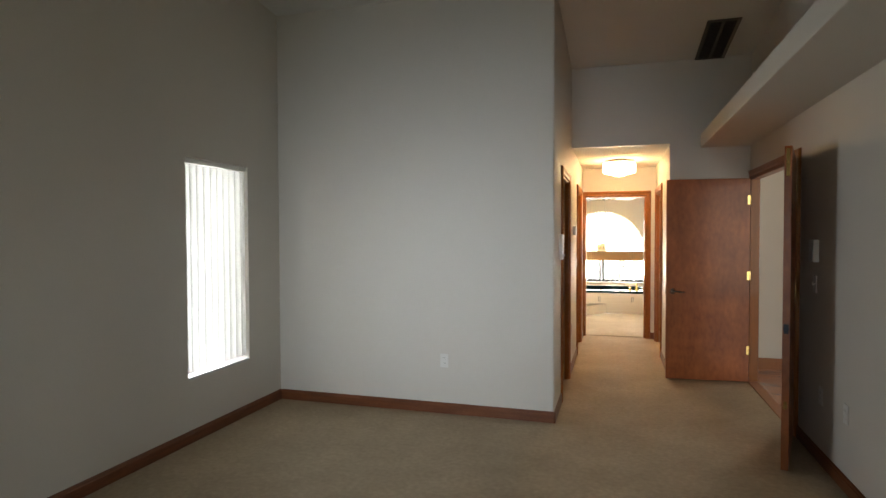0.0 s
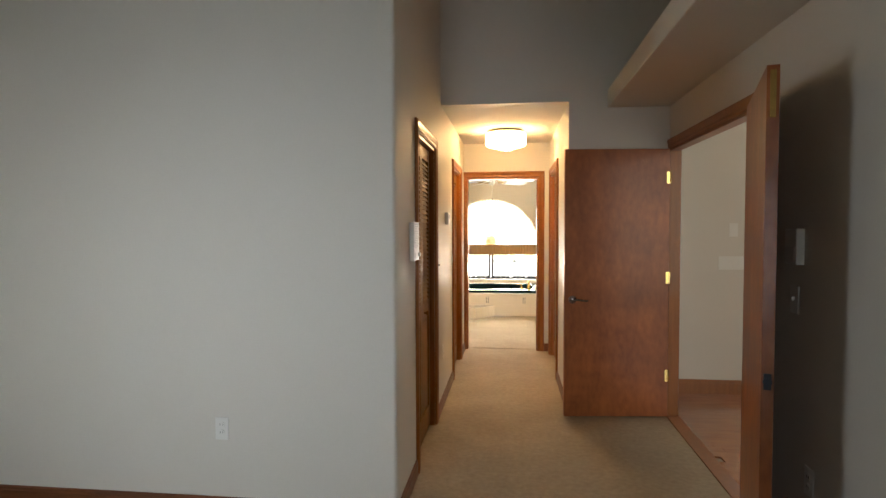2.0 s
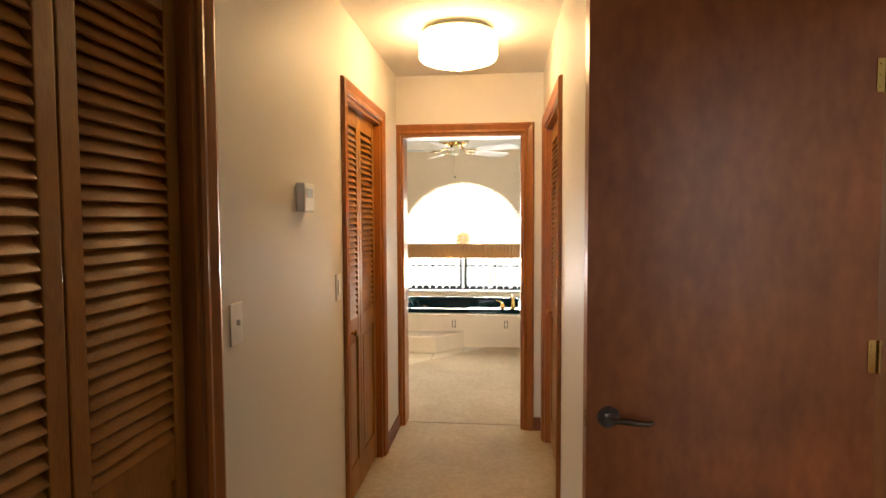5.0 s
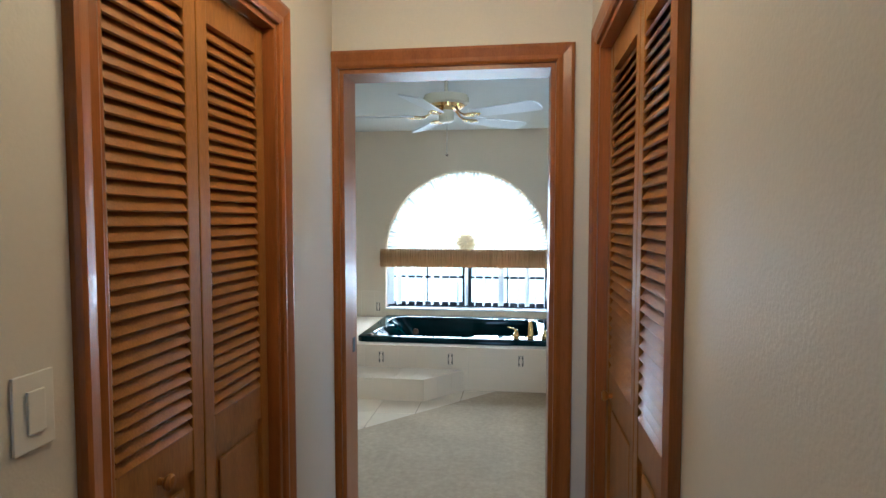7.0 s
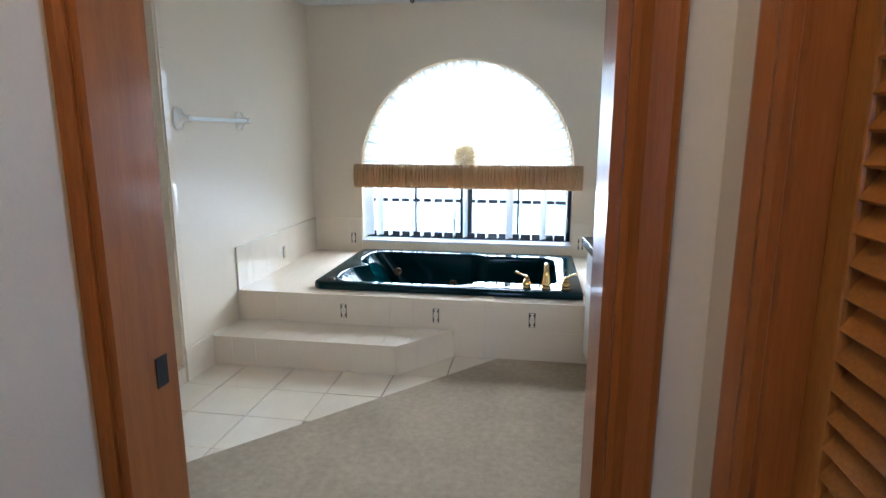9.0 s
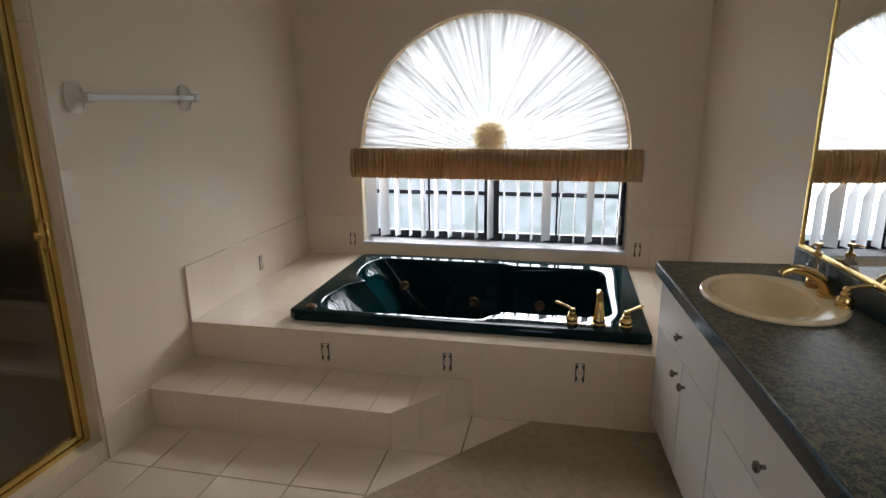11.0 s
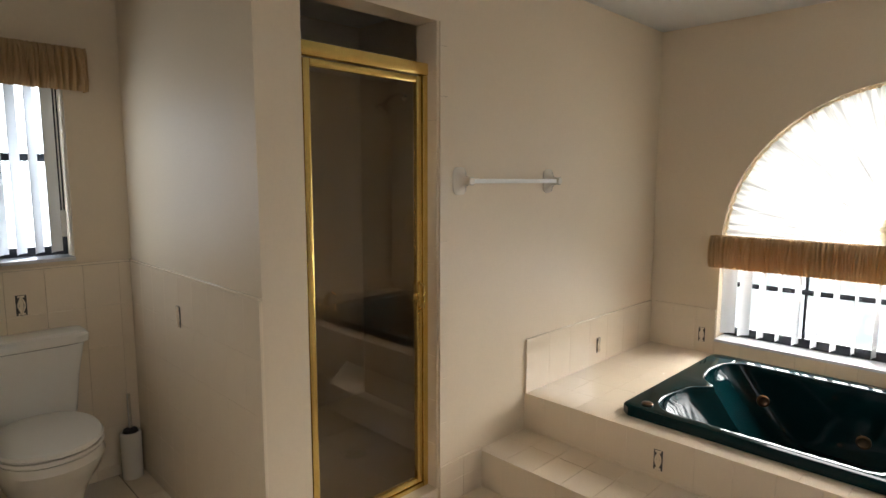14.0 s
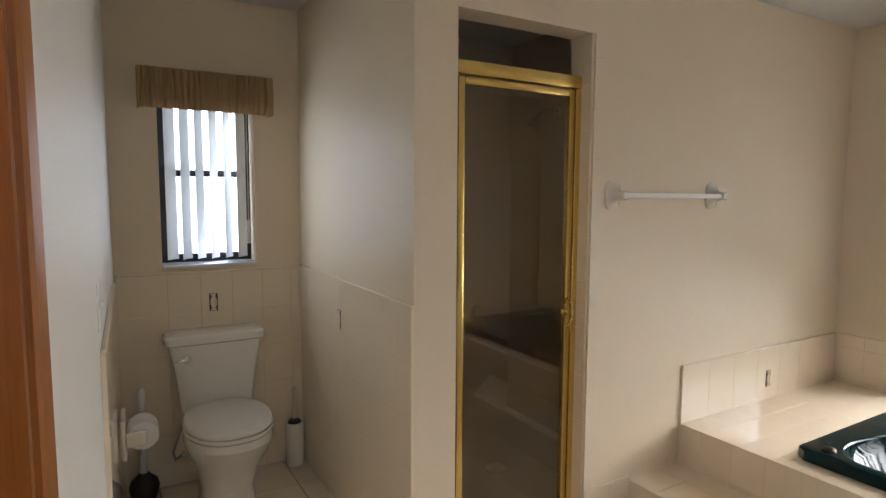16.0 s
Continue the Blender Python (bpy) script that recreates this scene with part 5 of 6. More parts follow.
part("backsplash", boxed(RX - 0.018, ty0, CZ + 0.0005, RX - 0.0005, 9.985, CZ + 0.088, bevel=0.002), STONE_EDGE, top, "low dark backsplash")

basin = thing("sink_basin", SKEW @ pose(BCX, BCY, CZ), "bisque oval drop-in sink basin", "sink")
bm = bmesh.new()
prof = ((1.0, 0.001), (1.0, 0.008), (0.975, 0.014), (0.93, 0.015))
rows_ = []
for k, z in prof:
    rows_.append([bm.verts.new((BRX * k * math.cos(2 * math.pi * i / 64), BRY * k * math.sin(2 * math.pi * i / 64), z)) for i in range(64)])
for k, z in ((1.0, 0.012), (0.97, -0.004), (0.88, -0.055), (0.70, -0.105), (0.40, -0.13), (0.10, -0.135)):
    rows_.append([bm.verts.new((-0.035 + 0.150 * k * math.cos(2 * math.pi * i / 64), 0.205 * k * math.sin(2 * math.pi * i / 64), z)) for i in range(64)])
for a, b in zip(rows_, rows_[1:]):
    for i in range(64):
        bm.faces.new((a[i], a[(i + 1) % 64], b[(i + 1) % 64], b[i]))
bm.faces.new(rows_[-1])
part("bowl", bm, BISQUE, basin, smooth=True)
part("drain", lathe(bmesh.new(), ((0, -0.1345), (0.022, -0.1345), (0.022, -0.131), (0.015, -0.130), (0, -0.130)), 16, Matrix.Translation((-0.035, 0, 0))), BRASS, basin, "brass drain")
sf = thing("sink_faucet", SKEW @ pose(BCX + 0.165, BCY, CZ + 0.014), "polished brass widespread sink faucet", "faucet")
lever_tap(sf, 0.005, 0.10, 0, 60, 0.9)
lever_tap(sf, 0.005, -0.10, 0, -30, 0.9)
bm = lathe(bmesh.new(), ((0, 0), (0.028, 0), (0.028, 0.008), (0.02, 0.014), (0, 0.014)), 20)
tube(bm, [(0, 0, 0.01), (-0.005, 0, 0.035), (-0.03, 0, 0.06), (-0.07, 0, 0.082), (-0.105, 0, 0.09), (-0.135, 0, 0.082), (-0.145, 0, 0.07)], [0.022, 0.021, 0.018, 0.015, 0.014, 0.013, 0.011], 12)
part("spout", bm, BRASS, sf, "arched polished brass spout", smooth=True)
soap = thing("soap_dispenser", SKEW @ pose(1.043, 9.735, CZ + 0.001), "clear soap dispenser with a gold pump beside the sink", "soap dispenser")
part("bottle", lathe(bmesh.new(), ((0, 0), (0.028, 0), (0.031, 0.006), (0.031, 0.075), (0.024, 0.098), (0.012, 0.108), (0.012, 0.115), (0, 0.115)), 20), glass("bottle_plastic", (0.70, 0.68, 0.64), 0.08), soap, smooth=True)
part("liquid", lathe(bmesh.new(), ((0, 0.003), (0.026, 0.003), (0.027, 0.008), (0.027, 0.05), (0, 0.05)), 20), SOAP, soap, smooth=True)
bm = lathe(bmesh.new(), ((0, 0.115), (0.015, 0.115), (0.015, 0.128), (0.006, 0.13), (0.006, 0.148), (0.013, 0.15), (0.013, 0.16), (0, 0.16)), 14)
tube(bm, [(0, 0, 0.155), (-0.02, -0.01, 0.156), (-0.035, -0.018, 0.15)], [0.005, 0.004, 0.003], 6)
part("pump", bm, BRASS, soap, "gold pump head", smooth=True)

# mirror
mir = thing("wall_mirror", SKEW, "large wall mirror in a thin gold frame above the vanity", "mirror")
MY0, MY1, MZ0, MZ1 = 7.85, 9.962, CZ + 0.092, 2.0
part("mirror_glass", boxed(RX - 0.006, MY0, MZ0, RX - 0.0005, MY1, MZ1), MIRROR, mir)
bm = bmesh.new()
for a in ((MY0 - 0.010, MZ0, MY0, MZ1), (MY1, MZ0, MY1 + 0.010, MZ1), (MY0 - 0.010, MZ0 - 0.002, MY1 + 0.010, MZ0 + 0.010), (MY0 - 0.016, MZ1, MY1 + 0.016, MZ1 + 0.016)):
    box(bm, RX - 0.014, a[0], a[1], RX - 0.0002, a[2], a[3], bevel=0.003)
part("frame", bm, GOLD, mir, "thin gold metal frame")

# ---- shower ----
curb = setting("trim_shower_curb", boxed(LX - 0.12, SH0, 0, LX - 0.009, SH1, 0.085), LGROUT, "cream tiled shower curb")
tile_face(curb, pose(LX - 0.009, SH0, 0, 0, 0, 90), SH1 - SH0, 0.085, S6, 0.1, TILE)
tile_face(curb, up(LX - 0.12, SH0, 0.085), 0.12, SH1 - SH0, 0.15, 0.149, TILE)
rev = setting("trim_shower_reveal", boxed(LX - 0.119, SH1 - 0.003, 0.094, LX - 0.001, SH1 + 0.003, SHZ), LGROUT, "cream tiles lining the shower opening")
tile_face(rev, pose(LX - 0.119, SH1 - 0.003, 0.094), 0.118, SHZ - 0.094, 0.2, 0.2, TILE)
strip = setting("trim_shower_jamb", boxed(LX, SH1, 0.19, LX + 0.002, SH1 + 0.045, SHZ), LGROUT, "narrow tile strip beside the shower opening")
tile_face(strip, pose(LX + 0.002, SH1, 0.19, 0, 0, 90), 0.045, SHZ - 0.19, 0.1, 0.2, TILE)
SDX, SDZ0, SDZ1 = LX - 0.065, 0.094, 1.925
sd = thing("shower_door", pose(0, 0, 0), "smoked glass shower door in a polished gold frame", "shower door")
bm = bmesh.new()
for y0, y1, z0, z1 in ((SH0 + 0.001, SH0 + 0.034, SDZ0, SDZ1 - 0.05), (SH1 - 0.040, SH1 - 0.011, SDZ0, SDZ1 - 0.05)):
    box(bm, SDX - 0.022, y0, z0, SDX + 0.012, y1, z1, bevel=0.004)
box(bm, SDX - 0.022, SH0 + 0.001, SDZ1 - 0.05, SDX + 0.016, SH1 - 0.011, SDZ1, bevel=0.006)
box(bm, SDX - 0.022, SH0 + 0.034, SDZ0, SDX + 0.012, SH1 - 0.04, SDZ0 + 0.022, bevel=0.004)
part("door_frame", bm, GOLD, sd, "polished gold outer frame", smooth=True)
bm = bmesh.new()
y0, y1 = SH0 + 0.038, SH1 - 0.044
for a in ((y0, SDZ0 + 0.026, y0 + 0.028, SDZ1 - 0.056), (y1 - 0.028, SDZ0 + 0.026, y1, SDZ1 - 0.056), (y0 + 0.028, SDZ0 + 0.026, y1 - 0.028, SDZ0 + 0.05), (y0 + 0.028, SDZ1 - 0.084, y1 - 0.028, SDZ1 - 0.056)):
    box(bm, SDX - 0.016, a[0], a[1], SDX + 0.010, a[2], a[3], bevel=0.006)
leaf = part("leaf_frame", bm, GOLD, sd, "polished gold leaf frame", smooth=True)
part("glass_panel", boxed(SDX - 0.006, y0 + 0.026, SDZ0 + 0.048, SDX, y1 - 0.026, SDZ1 - 0.082), TINT, sd, "smoked glass").visible_shadow = False
bm = tube(bmesh.new(), [(SDX + 0.012, y1 - 0.014, 0.90), (SDX + 0.035, y1 - 0.014, 0.915), (SDX + 0.038, y1 - 0.014, 0.96), (SDX + 0.035, y1 - 0.014, 1.005), (SDX + 0.012, y1 - 0.014, 1.02)], 0.006, 8)
box(bm, SDX + 0.008, y1 - 0.05, 0.945, SDX + 0.014, y1 - 0.004, 0.975, bevel=0.002)
part("pull_handle", bm, GOLD, leaf, "gold pull handle", smooth=True)
tagged(link("shower_drain", lathe(bmesh.new(), ((0, 0.0305), (0.055, 0.0305), (0.055, 0.035), (0.05, 0.037), (0, 0.036)), 24, Matrix.Translation((-2.2, 9.42, 0))), CHROME), "round chrome drain cover in the shower floor", "drain")

sh = thing("overhead_shower", pose(-2.45, 9.998, 1.93), "chrome overhead shower on a bent arm", "shower")
part("arm", tube(bmesh.new(), [(0, 0, 0), (0, -0.05, 0.01), (0, -0.11, -0.01), (0, -0.15, -0.05)], 0.009, 10), CHROME, sh, smooth=True)
part("flange", lathe(bmesh.new(), ((0, 0), (0.028, 0), (0.024, 0.008), (0, 0.01)), 20, Matrix.Rotation(radians(90), 4, "X")), CHROME, sh, smooth=True)
part("rose", lathe(bmesh.new(), ((0, 0.03), (0.012, 0.03), (0.016, 0.01), (0.036, -0.02), (0.034, -0.028), (0, -0.028)), 24, Matrix.Translation((0, -0.165, -0.07)) @ Matrix.Rotation(radians(-35), 4, "X")), CHROME, sh, "round spray face", smooth=True)

# ---- towel bar ----
tb = thing("towel_bar", pose(LX, 9.548, 1.445, 0, 0, 90), "white ceramic towel bar on the bathroom wall", "towel bar")
for x in (0.0, 0.652):
    bm = bmesh.new()
    rows_ = []
    for w_, h_, y_ in ((0.042, 0.060, -0.0005), (0.042, 0.060, -0.006), (0.028, 0.040, -0.018), (0.016, 0.022, -0.035), (0.016, 0.018, -0.055), (0.018, 0.018, -0.072), (0.014, 0.014, -0.078)):
        rows_.append([bm.verts.new((x + w_ * math.copysign(abs(math.cos(t_)) ** 0.6, math.cos(t_)), y_, h_ * math.copysign(abs(math.sin(t_)) ** 0.6, math.sin(t_)))) for t_ in [2 * math.pi * q_ / 20 for q_ in range(20)]])
    for a, b in zip(rows_, rows_[1:]):
        for i in range(20):
            bm.faces.new((a[i], a[(i + 1) % 20], b[(i + 1) % 20], b[i]))
    bm.faces.new(rows_[0]), bm.faces.new(rows_[-1])
    part("bracket", bm, CERAMIC, tb, "flared ceramic bracket", smooth=True)
part("bar", boxed(0.012, -0.068, -0.010, 0.640, -0.048, 0.010, bevel=0.003), WHITE, tb, "square white bar")

# ---- ceiling fan ----
FANZ = BATH_Z
fan = thing("ceiling_fan", pose(-0.165, 8.88, FANZ - 0.03), "cream and brass five-bladed ceiling fan with white blades", "ceiling fan")
part("canopy", lathe(bmesh.new(), ((0, 0.03), (0.065, 0.03), (0.06, 0.0), (0.035, -0.03), (0, -0.03)), 28), CREAM, fan, smooth=True)
part("downrod", rod(bmesh.new(), (0, 0, 0.0), (0, 0, -0.16), 0.011, 12), CREAM, fan)
part("motor_housing", lathe(bmesh.new(), ((0, -0.135), (0.08, -0.138), (0.135, -0.15), (0.142, -0.165), (0.142, -0.195), (0.13, -0.205), (0, -0.205)), 36), CREAM, fan, "cream motor housing", smooth=True)
part("brass_band", lathe(bmesh.new(), ((0, -0.205), (0.115, -0.206), (0.105, -0.225), (0.06, -0.24), (0, -0.24)), 36, ripple=0.03, waves=18), BRASS, fan, "vented brass band", smooth=True)
part("switch_housing", lathe(bmesh.new(), ((0, -0.24), (0.045, -0.24), (0.048, -0.25), (0.048, -0.30), (0.03, -0.315), (0, -0.315)), 24), CREAM, fan, smooth=True)
bm = rod(bmesh.new(), (0.01, -0.045, -0.27), (0.01, -0.045, -0.515), 0.0018, 6)
bmesh.ops.create_uvsphere(bm, u_segments=10, v_segments=8, radius=0.009, matrix=Matrix.Translation((0.01, -0.045, -0.52)))
part("pull_chain", bm, PEWTER, fan)
bsrc = None
for k in range(5):
    m = Matrix.Rotation(radians(-29 + 72 * k), 4, "Z") @ Matrix.Translation((0, 0, -0.042))
    if bsrc is None:
        bm = bmesh.new()
        out = [(0.20, -0.055), (0.60, -0.070), (0.635, -0.058), (0.645, -0.03), (0.645, 0.03), (0.635, 0.058), (0.60, 0.070), (0.20, 0.055), (0.185, 0.0)]
        prism(bm, out, -0.003, 0.003, Matrix.Translation((0, 0, -0.235)) @ Matrix.Rotation(radians(-12), 4, "X"))
        b_ = part("blade", bm, BLADE, fan, "white blade")
        bm = bmesh.new()
        tube(bm, [(0.07, 0, -0.185), (0.11, 0, -0.225), (0.16, 0, -0.242), (0.20, 0, -0.240), (0.25, 0, -0.240)], [0.012, 0.010, 0.009, 0.016, 0.010], 8, 0.5)
        for s in (-1, 1):
            tube(bm, [(0.13, 0, -0.24), (0.16, s * 0.03, -0.243), (0.20, s * 0.04, -0.243), (0.235, s * 0.02, -0.242)], 0.006, 6)
        i_ = part("blade_iron", bm, BRASS, fan, "brass scrolled blade arm", smooth=True)
        bsrc = (b_.data, i_.data)
    else:
        b_, i_ = new("blade", bsrc[0]), new("blade_iron", bsrc[1])
        b_.parent = i_.parent = fan
    b_.matrix_local = m
    i_.matrix_local = m
for xy in ((-0.22, 10.6),):
    dl = thing("recessed_light", pose(*xy, BATH_Z), "small white recessed ceiling light, unlit", "recessed light")
    part("trim_ring", lathe(bmesh.new(), ((0, -0.001), (0.075, -0.001), (0.075, -0.006), (0.055, -0.010), (0.052, -0.004), (0, -0.004)), 28), WHITE, dl, smooth=True)

# ---- toilet ----
toi = thing("toilet", pose(TX, 8.155, 0, 0, 0, 90) @ Matrix.Diagonal((1, 0.91, 1, 1)), "white two-piece toilet with its lid down", "toilet")
# local: x along the wall, -y out into the room


def loft(sections, mat, name, label="", seg=32, close=(True, True)):
    """Rounded sections (x half-width, y centre, y half-depth, z, squareness) joined upwards."""
    bm_ = bmesh.new()
    rr = []
    for hw, cy_, hd, z_, sq in sections:
        ring = []
        for i in range(seg):
            t_ = 2 * math.pi * i / seg
            c_, s_ = math.cos(t_), math.sin(t_)
            ring.append(bm_.verts.new((hw * math.copysign(abs(c_) ** sq, c_), cy_ + hd * math.copysign(abs(s_) ** sq, s_), z_)))
        rr.append(ring)
    for a, b in zip(rr, rr[1:]):
        for i in range(seg):
            bm_.faces.new((a[i], a[(i + 1) % seg], b[(i + 1) % seg], b[i]))
    bm_.faces.new(rr[0][::-1]), bm_.faces.new(rr[-1])
    return part(name, bm_, mat, toi, label, smooth=True)


loft([(0.155, -0.12, 0.075, 0.40, 0.45), (0.165, -0.118, 0.082, 0.43, 0.4), (0.185, -0.112, 0.09, 0.60, 0.4), (0.212, -0.108, 0.095, 0.735, 0.4)], PORCELAIN, "tank")
loft([(0.212, -0.108, 0.096, 0.736, 0.35), (0.228, -0.110, 0.104, 0.742, 0.35), (0.230, -0.110, 0.106, 0.772, 0.35), (0.220, -0.110, 0.098, 0.784, 0.35), (0.18, -0.11, 0.07, 0.788, 0.4)], PORCELAIN, "tank_lid")
loft([(0.125, -0.35, 0.21, 0.0, 0.6), (0.12, -0.35, 0.20, 0.03, 0.65), (0.115, -0.35, 0.18, 0.13, 0.7), (0.138, -0.38, 0.205, 0.23, 0.75), (0.172, -0.43, 0.25, 0.32, 0.85), (0.189, -0.455, 0.277, 0.385, 0.9), (0.183, -0.455, 0.27, 0.416, 0.9)], PORCELAIN, "bowl")
loft([(0.10, -0.16, 0.10, 0.25, 0.6), (0.15, -0.15, 0.10, 0.37, 0.5), (0.15, -0.15, 0.10, 0.399, 0.5)], PORCELAIN, "rear_deck")
loft([(0.183, -0.465, 0.262, 0.421, 0.9), (0.188, -0.465, 0.267, 0.429, 0.9), (0.184, -0.465, 0.263, 0.438, 0.9)], PORCELAIN, "seat")
loft([(0.184, -0.463, 0.262, 0.444, 0.9), (0.187, -0.463, 0.265, 0.451, 0.9), (0.180, -0.463, 0.258, 0.461, 0.9), (0.14, -0.463, 0.21, 0.465, 0.9)], PORCELAIN, "lid")
bm = lathe(bmesh.new(), ((0, 0), (0.018, 0), (0.018, 0.008), (0.010, 0.014), (0, 0.015)), 16, Matrix.Translation((-0.135, -0.203, 0.675)) @ Matrix.Rotation(radians(90), 4, "X"))
tube(bm, [(-0.135, -0.216, 0.675), (-0.16, -0.22, 0.672), (-0.19, -0.216, 0.669)], [0.007, 0.006, 0.005], 8)
part("flush_lever", bm, CHROME, toi, "chrome flush lever", smooth=True)
part("supply_hose", tube(bmesh.new(), [(-0.15, -0.03, 0.16), (-0.19, -0.06, 0.15), (-0.20, -0.09, 0.20), (-0.17, -0.11, 0.30), (-0.14, -0.12, 0.40)], 0.006, 8), PIPE, toi, "braided grey supply hose", smooth=True)
part("stop_valve", rod(bmesh.new(), (-0.15, -0.002, 0.16), (-0.15, -0.05, 0.16), 0.012, 12), CHROME, toi)

# toilet brush, plunger, paper
br = thing("toilet_brush", pose(-2.838, 8.548, 0), "white cylindrical toilet brush holder with a steel handle", "toilet brush")
part("holder", lathe(bmesh.new(), ((0, 0), (0.046, 0), (0.048, 0.006), (0.048, 0.222), (0.044, 0.229), (0, 0.229)), 28), CERAMIC, br, smooth=True)
part("handle", rod(bmesh.new(), (0, 0, 0.229), (0, 0, 0.42), 0.009, 12), CHROME, br, "steel handle")
part("collar", lathe(bmesh.new(), ((0, 0.229), (0.036, 0.229), (0.03, 0.242), (0, 0.245)), 20), RUBBER, br, "dark collar")
pl = thing("plunger", pose(-2.805, 7.825, 0), "black rubber plunger with a white handle", "plunger")
part("cup", lathe(bmesh.new(), ((0, 0.0), (0.045, 0.0), (0.058, 0.03), (0.066, 0.07), (0.058, 0.10), (0.03, 0.125), (0.02, 0.14), (0, 0.14)), 28), RUBBER, pl, smooth=True)
part("handle", lathe(bmesh.new(), ((0, 0.14), (0.018, 0.14), (0.012, 0.24), (0.011, 0.40), (0.016, 0.44), (0.017, 0.53), (0.010, 0.545), (0, 0.547)), 18), WHITE, pl, "white plastic handle", smooth=True)
tp = thing("toilet_paper_holder", pose(-2.27, 7.735, 0.54, 0, 0, 178.5), "white ceramic paper holder with a roll of tissue", "toilet paper holder")
part("wall_plate", boxed(-0.085, -0.02, -0.075, 0.085, -0.0005, 0.075, bevel=0.008), CERAMIC, tp)
for s in (-1, 1):
    part("arm", boxed(s * 0.078 - 0.010, -0.085, -0.025, s * 0.078 + 0.010, -0.015, 0.03, bevel=0.007), CERAMIC, tp)
part("roll", lathe(bmesh.new(), ((0.02, -0.056), (0.052, -0.056), (0.054, -0.05), (0.054, 0.05), (0.052, 0.056), (0.02, 0.056)), 28, Matrix.Translation((0, -0.075, 0)) @ Matrix.Rotation(radians(90), 4, "Y")), PAPER, tp, "roll of white tissue", smooth=True)

# ---- outside the bathroom window ----
bd = bpy.data.materials.new("garden_glare")
bd.use_nodes = True
n_, l_ = bd.node_tree.nodes, bd.node_tree.links
b_ = n_["Principled BSDF"]
co = n_.new("ShaderNodeTexCoord")
no = n_.new("ShaderNodeTexNoise")
no.inputs["Scale"].default_value, no.inputs["Detail"].default_value = 9.0, 10
rp = n_.new("ShaderNodeValToRGB")
rp.color_ramp.elements[0].position, rp.color_ramp.elements[1].position = 0.42, 0.56
rp.color_ramp.elements[0].color, rp.color_ramp.elements[1].color = (0.62, 0.68, 0.60, 1), (1.0, 1.0, 1.0, 1)
l_.new(co.outputs["Object"], no.inputs["Vector"]), l_.new(no.outputs["Fac"], rp.inputs["Fac"]), l_.new(rp.outputs["Color"], b_.inputs["Emission Color"])
b_.inputs["Emission Strength"].default_value = 4.6
b_.inputs["Base Color"].default_value = (0.1, 0.12, 0.1, 1)
setting("backdrop", boxed(-4.5, 13.6, -0.3, 4.5, 13.62, 2.6), bd, "bright overexposed garden seen through the bathroom window")

white = emitter("hazy_sky", (0.95, 0.98, 1.0), 13.0)
setting("backdrop_west", boxed(-6.02, -2, -0.35, -6.0, 12, 5), white, "bright hazy sky outside the west windows")
setting("backdrop_front", boxed(1.0, 8.0, -0.35, 7.0, 8.02, 5), white, "bright hazy sky outside the front door")

# ---- bathroom floor, wainscot, foyer planks ----
setting("floor_bath", boxed(-3.1, 7.58, -0.2, 1.6, BATH1 + 0.2, -0.008), GROUT, "cream floor tiles on grey grout in the bathroom")
floor_bath = bpy.data.objects["floor_bath"]
K = (10.03 - 8.79) / (0.112 + 1.006)
line = lambda x: 10.03 + K * (x - 0.112)
carpet_outline = [(1.5, 7.5795), (1.5, DF + 0.002), (0.112, DF + 0.002), (-1.55, line(-1.55)), (-1.55, 7.5795)]
setting("floor_bath_carpet", prism(bmesh.new(), carpet_outline, -0.0078, 0.004), CARPET, "beige carpet cut on a slant against the floor tiles")
T12 = 0.304
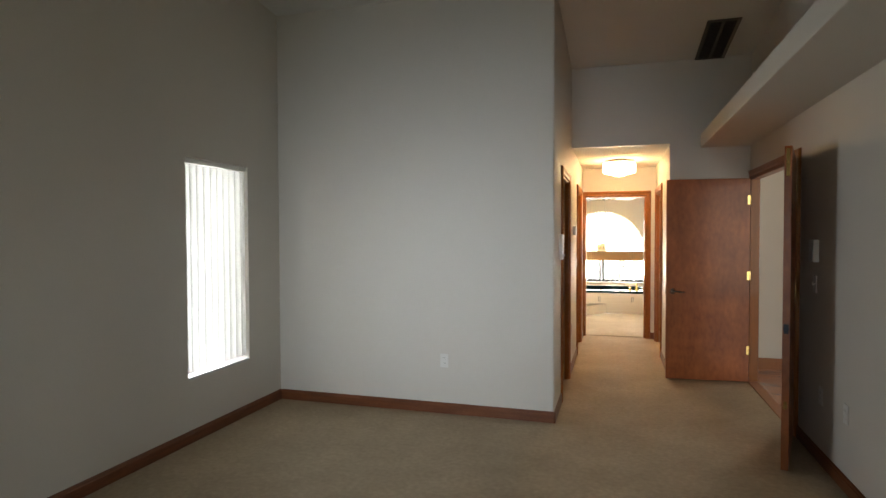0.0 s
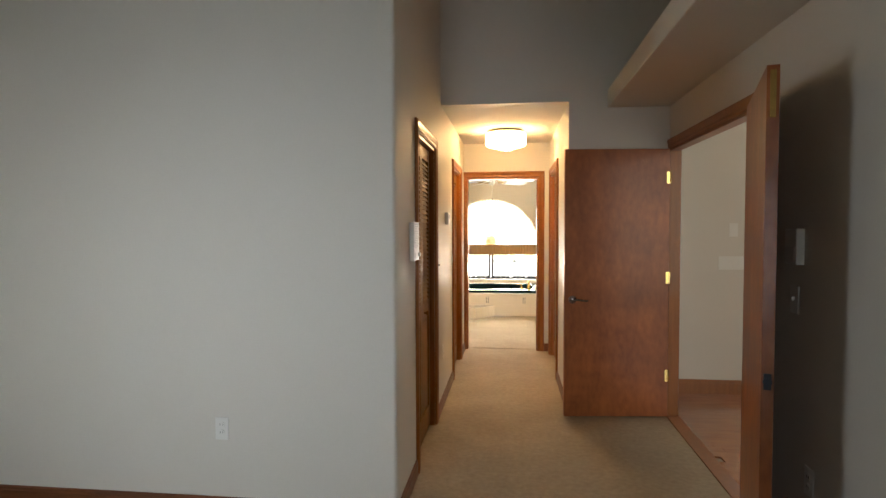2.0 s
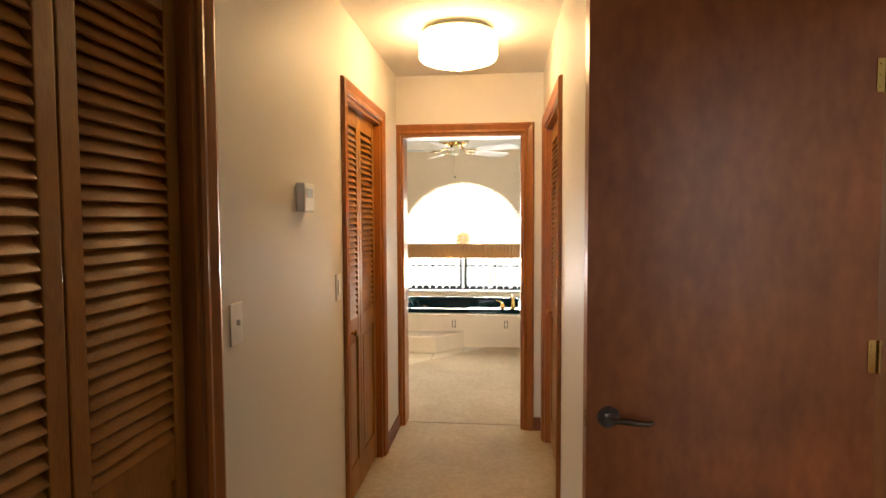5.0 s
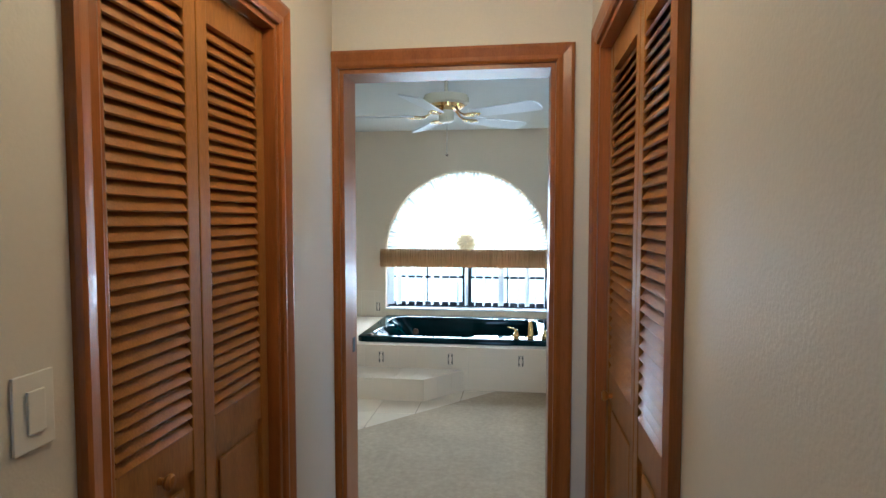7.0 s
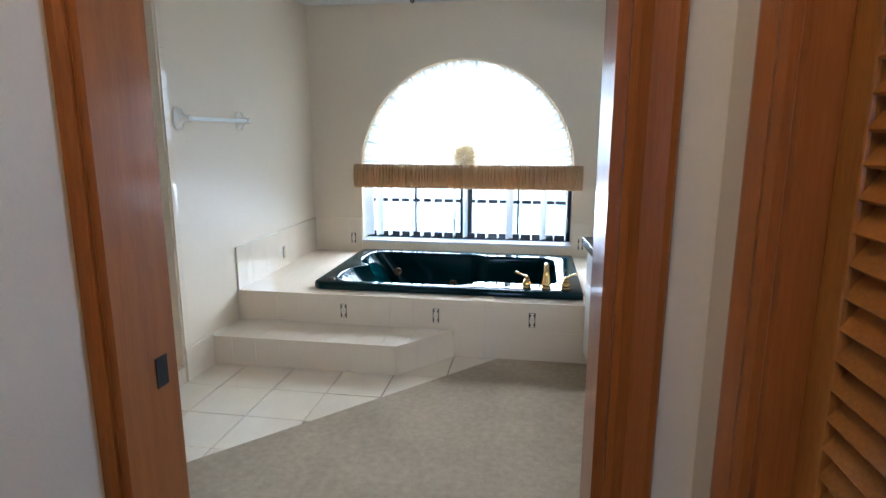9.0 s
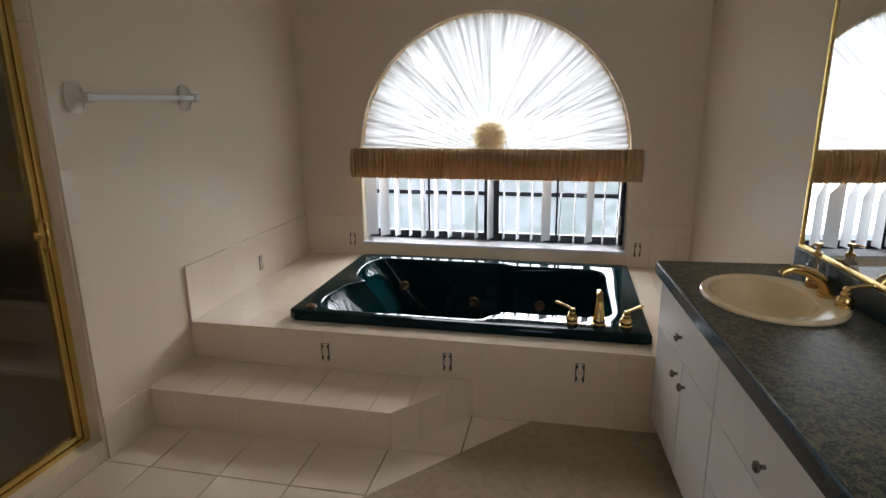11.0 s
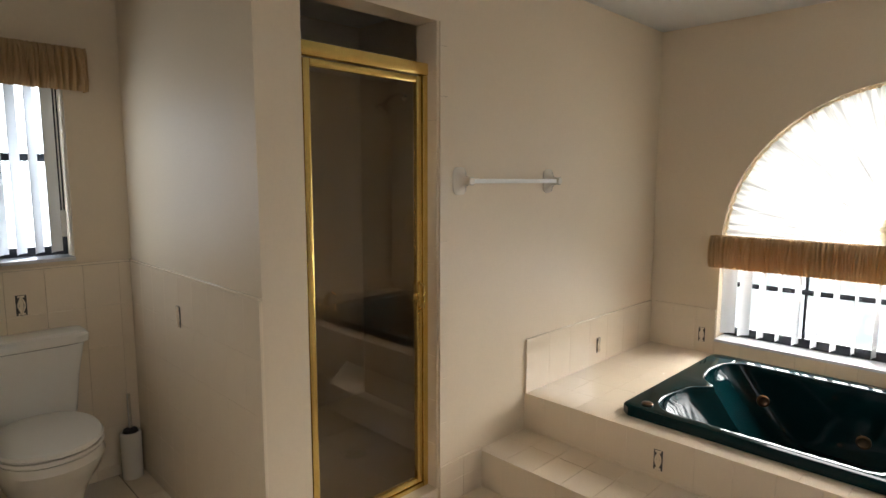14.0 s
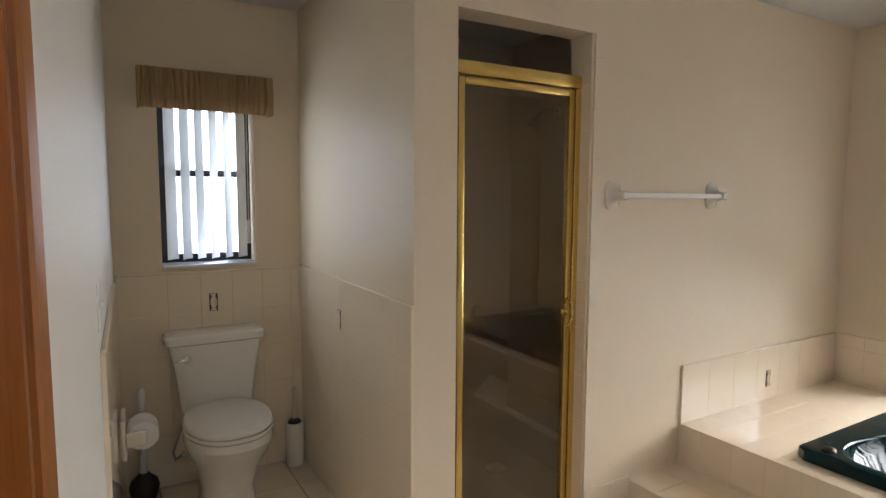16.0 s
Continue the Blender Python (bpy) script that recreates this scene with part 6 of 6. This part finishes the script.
for i in range(-7, 5):
    for j in range(-8, 3):
        x0, y0 = -1.072 + i * T12, 9.412 + j * T12
        poly = [(x0 + 0.003, y0 + 0.003), (x0 + T12 - 0.003, y0 + 0.003), (x0 + T12 - 0.003, y0 + T12 - 0.003), (x0 + 0.003, y0 + T12 - 0.003)]
        for a, b, c in ((-1, 0, -TX), (0, -1, -BATH0), (0, 1, DF), (1, 0, 0.11)):
            poly = clip(poly, a, b, c) if poly else poly
        if poly and y0 + T12 > 8.2:
            poly = clip(poly, K, -1, K * 0.112 - 10.03)
        elif poly and x0 + T12 > -1.55:
            poly = clip(poly, 1, 0, -1.55)
        if poly and y0 > PIER0 - 0.35 and x0 + T12 < LX + 0.02:
            poly = clip(poly, 0, 1, PIER0)
        elif poly and y0 > PIER0 - 0.3:
            poly = clip(poly, -1, 0, -LX)
        if poly and len(poly) > 2 and area(poly) > 0.002:
            part("tile", prism(bmesh.new(), poly, -0.008, -0.0005 + 0.0006 * math.sin(i * 7 + j * 3)), FTILE, floor_bath)

WH = 1.055
for name, m, width in (("trim_wainscot_west", pose(TX, BATH0, 0, 0, 0, 90), PIER0 - BATH0), ("trim_wainscot_north", pose(TX + 0.012, PIER0, 0), LX - TX - 0.012), ("trim_wainscot_south", pose(-1.44, 7.697, 0, 0, 0, 178.36), -1.44 - TX - 0.012)):
    bm = bmesh.new()
    box(bm, 0, -0.004, 0, width, 0, WH)
    for v in bm.verts:
        v.co = m @ v.co
    ob = setting(name, bm, LGROUT, "cream glazed wall tiles round the toilet")
    tile_face(ob, m @ Matrix.Translation((0, -0.004, 0)), width, WH, S6, 0.2, TILE, z_first=0.055)
    part("cap", boxed(0, -0.014, WH, width, 0, WH + 0.012, bevel=0.005), TILE, ob, "glossy bullnose edge", smooth=True).matrix_local = m
wn_ = bpy.data.objects["trim_wainscot_north"]
deco(bpy.data.objects["trim_wainscot_west"], pose(TX + 0.0125, 8.168, 0.905, 0, 0, 90))
deco(wn_, pose(-2.29, PIER0 - 0.0125, 0.885))

fl = bpy.data.objects["floor_foyer"]
rp_ = random.Random(3)
y = 0.1
while y < FW - 0.001:
    x = 1.312 + rp_.uniform(-0.9, 0)
    y1 = min(y + 0.083, FW)
    while x < 4.0:
        L_ = rp_.uniform(0.7, 1.2)
        a, b = max(1.397, x), min(5.0, x + L_)
        if y > 3.0 and b - a > 0.05:
            part("plank", boxed(a + 0.0006, y + 0.0006, -0.012, b - 0.0006, y1 - 0.0006, 0.0, bevel=0.0006), PLANK, fl)
        x += L_
    y += 0.083
setting("floor_foyer_far", boxed(1.386, -0.1, -0.0118, 5.0, 3.0, -0.001), PLANK, "varnished reddish wooden floor")
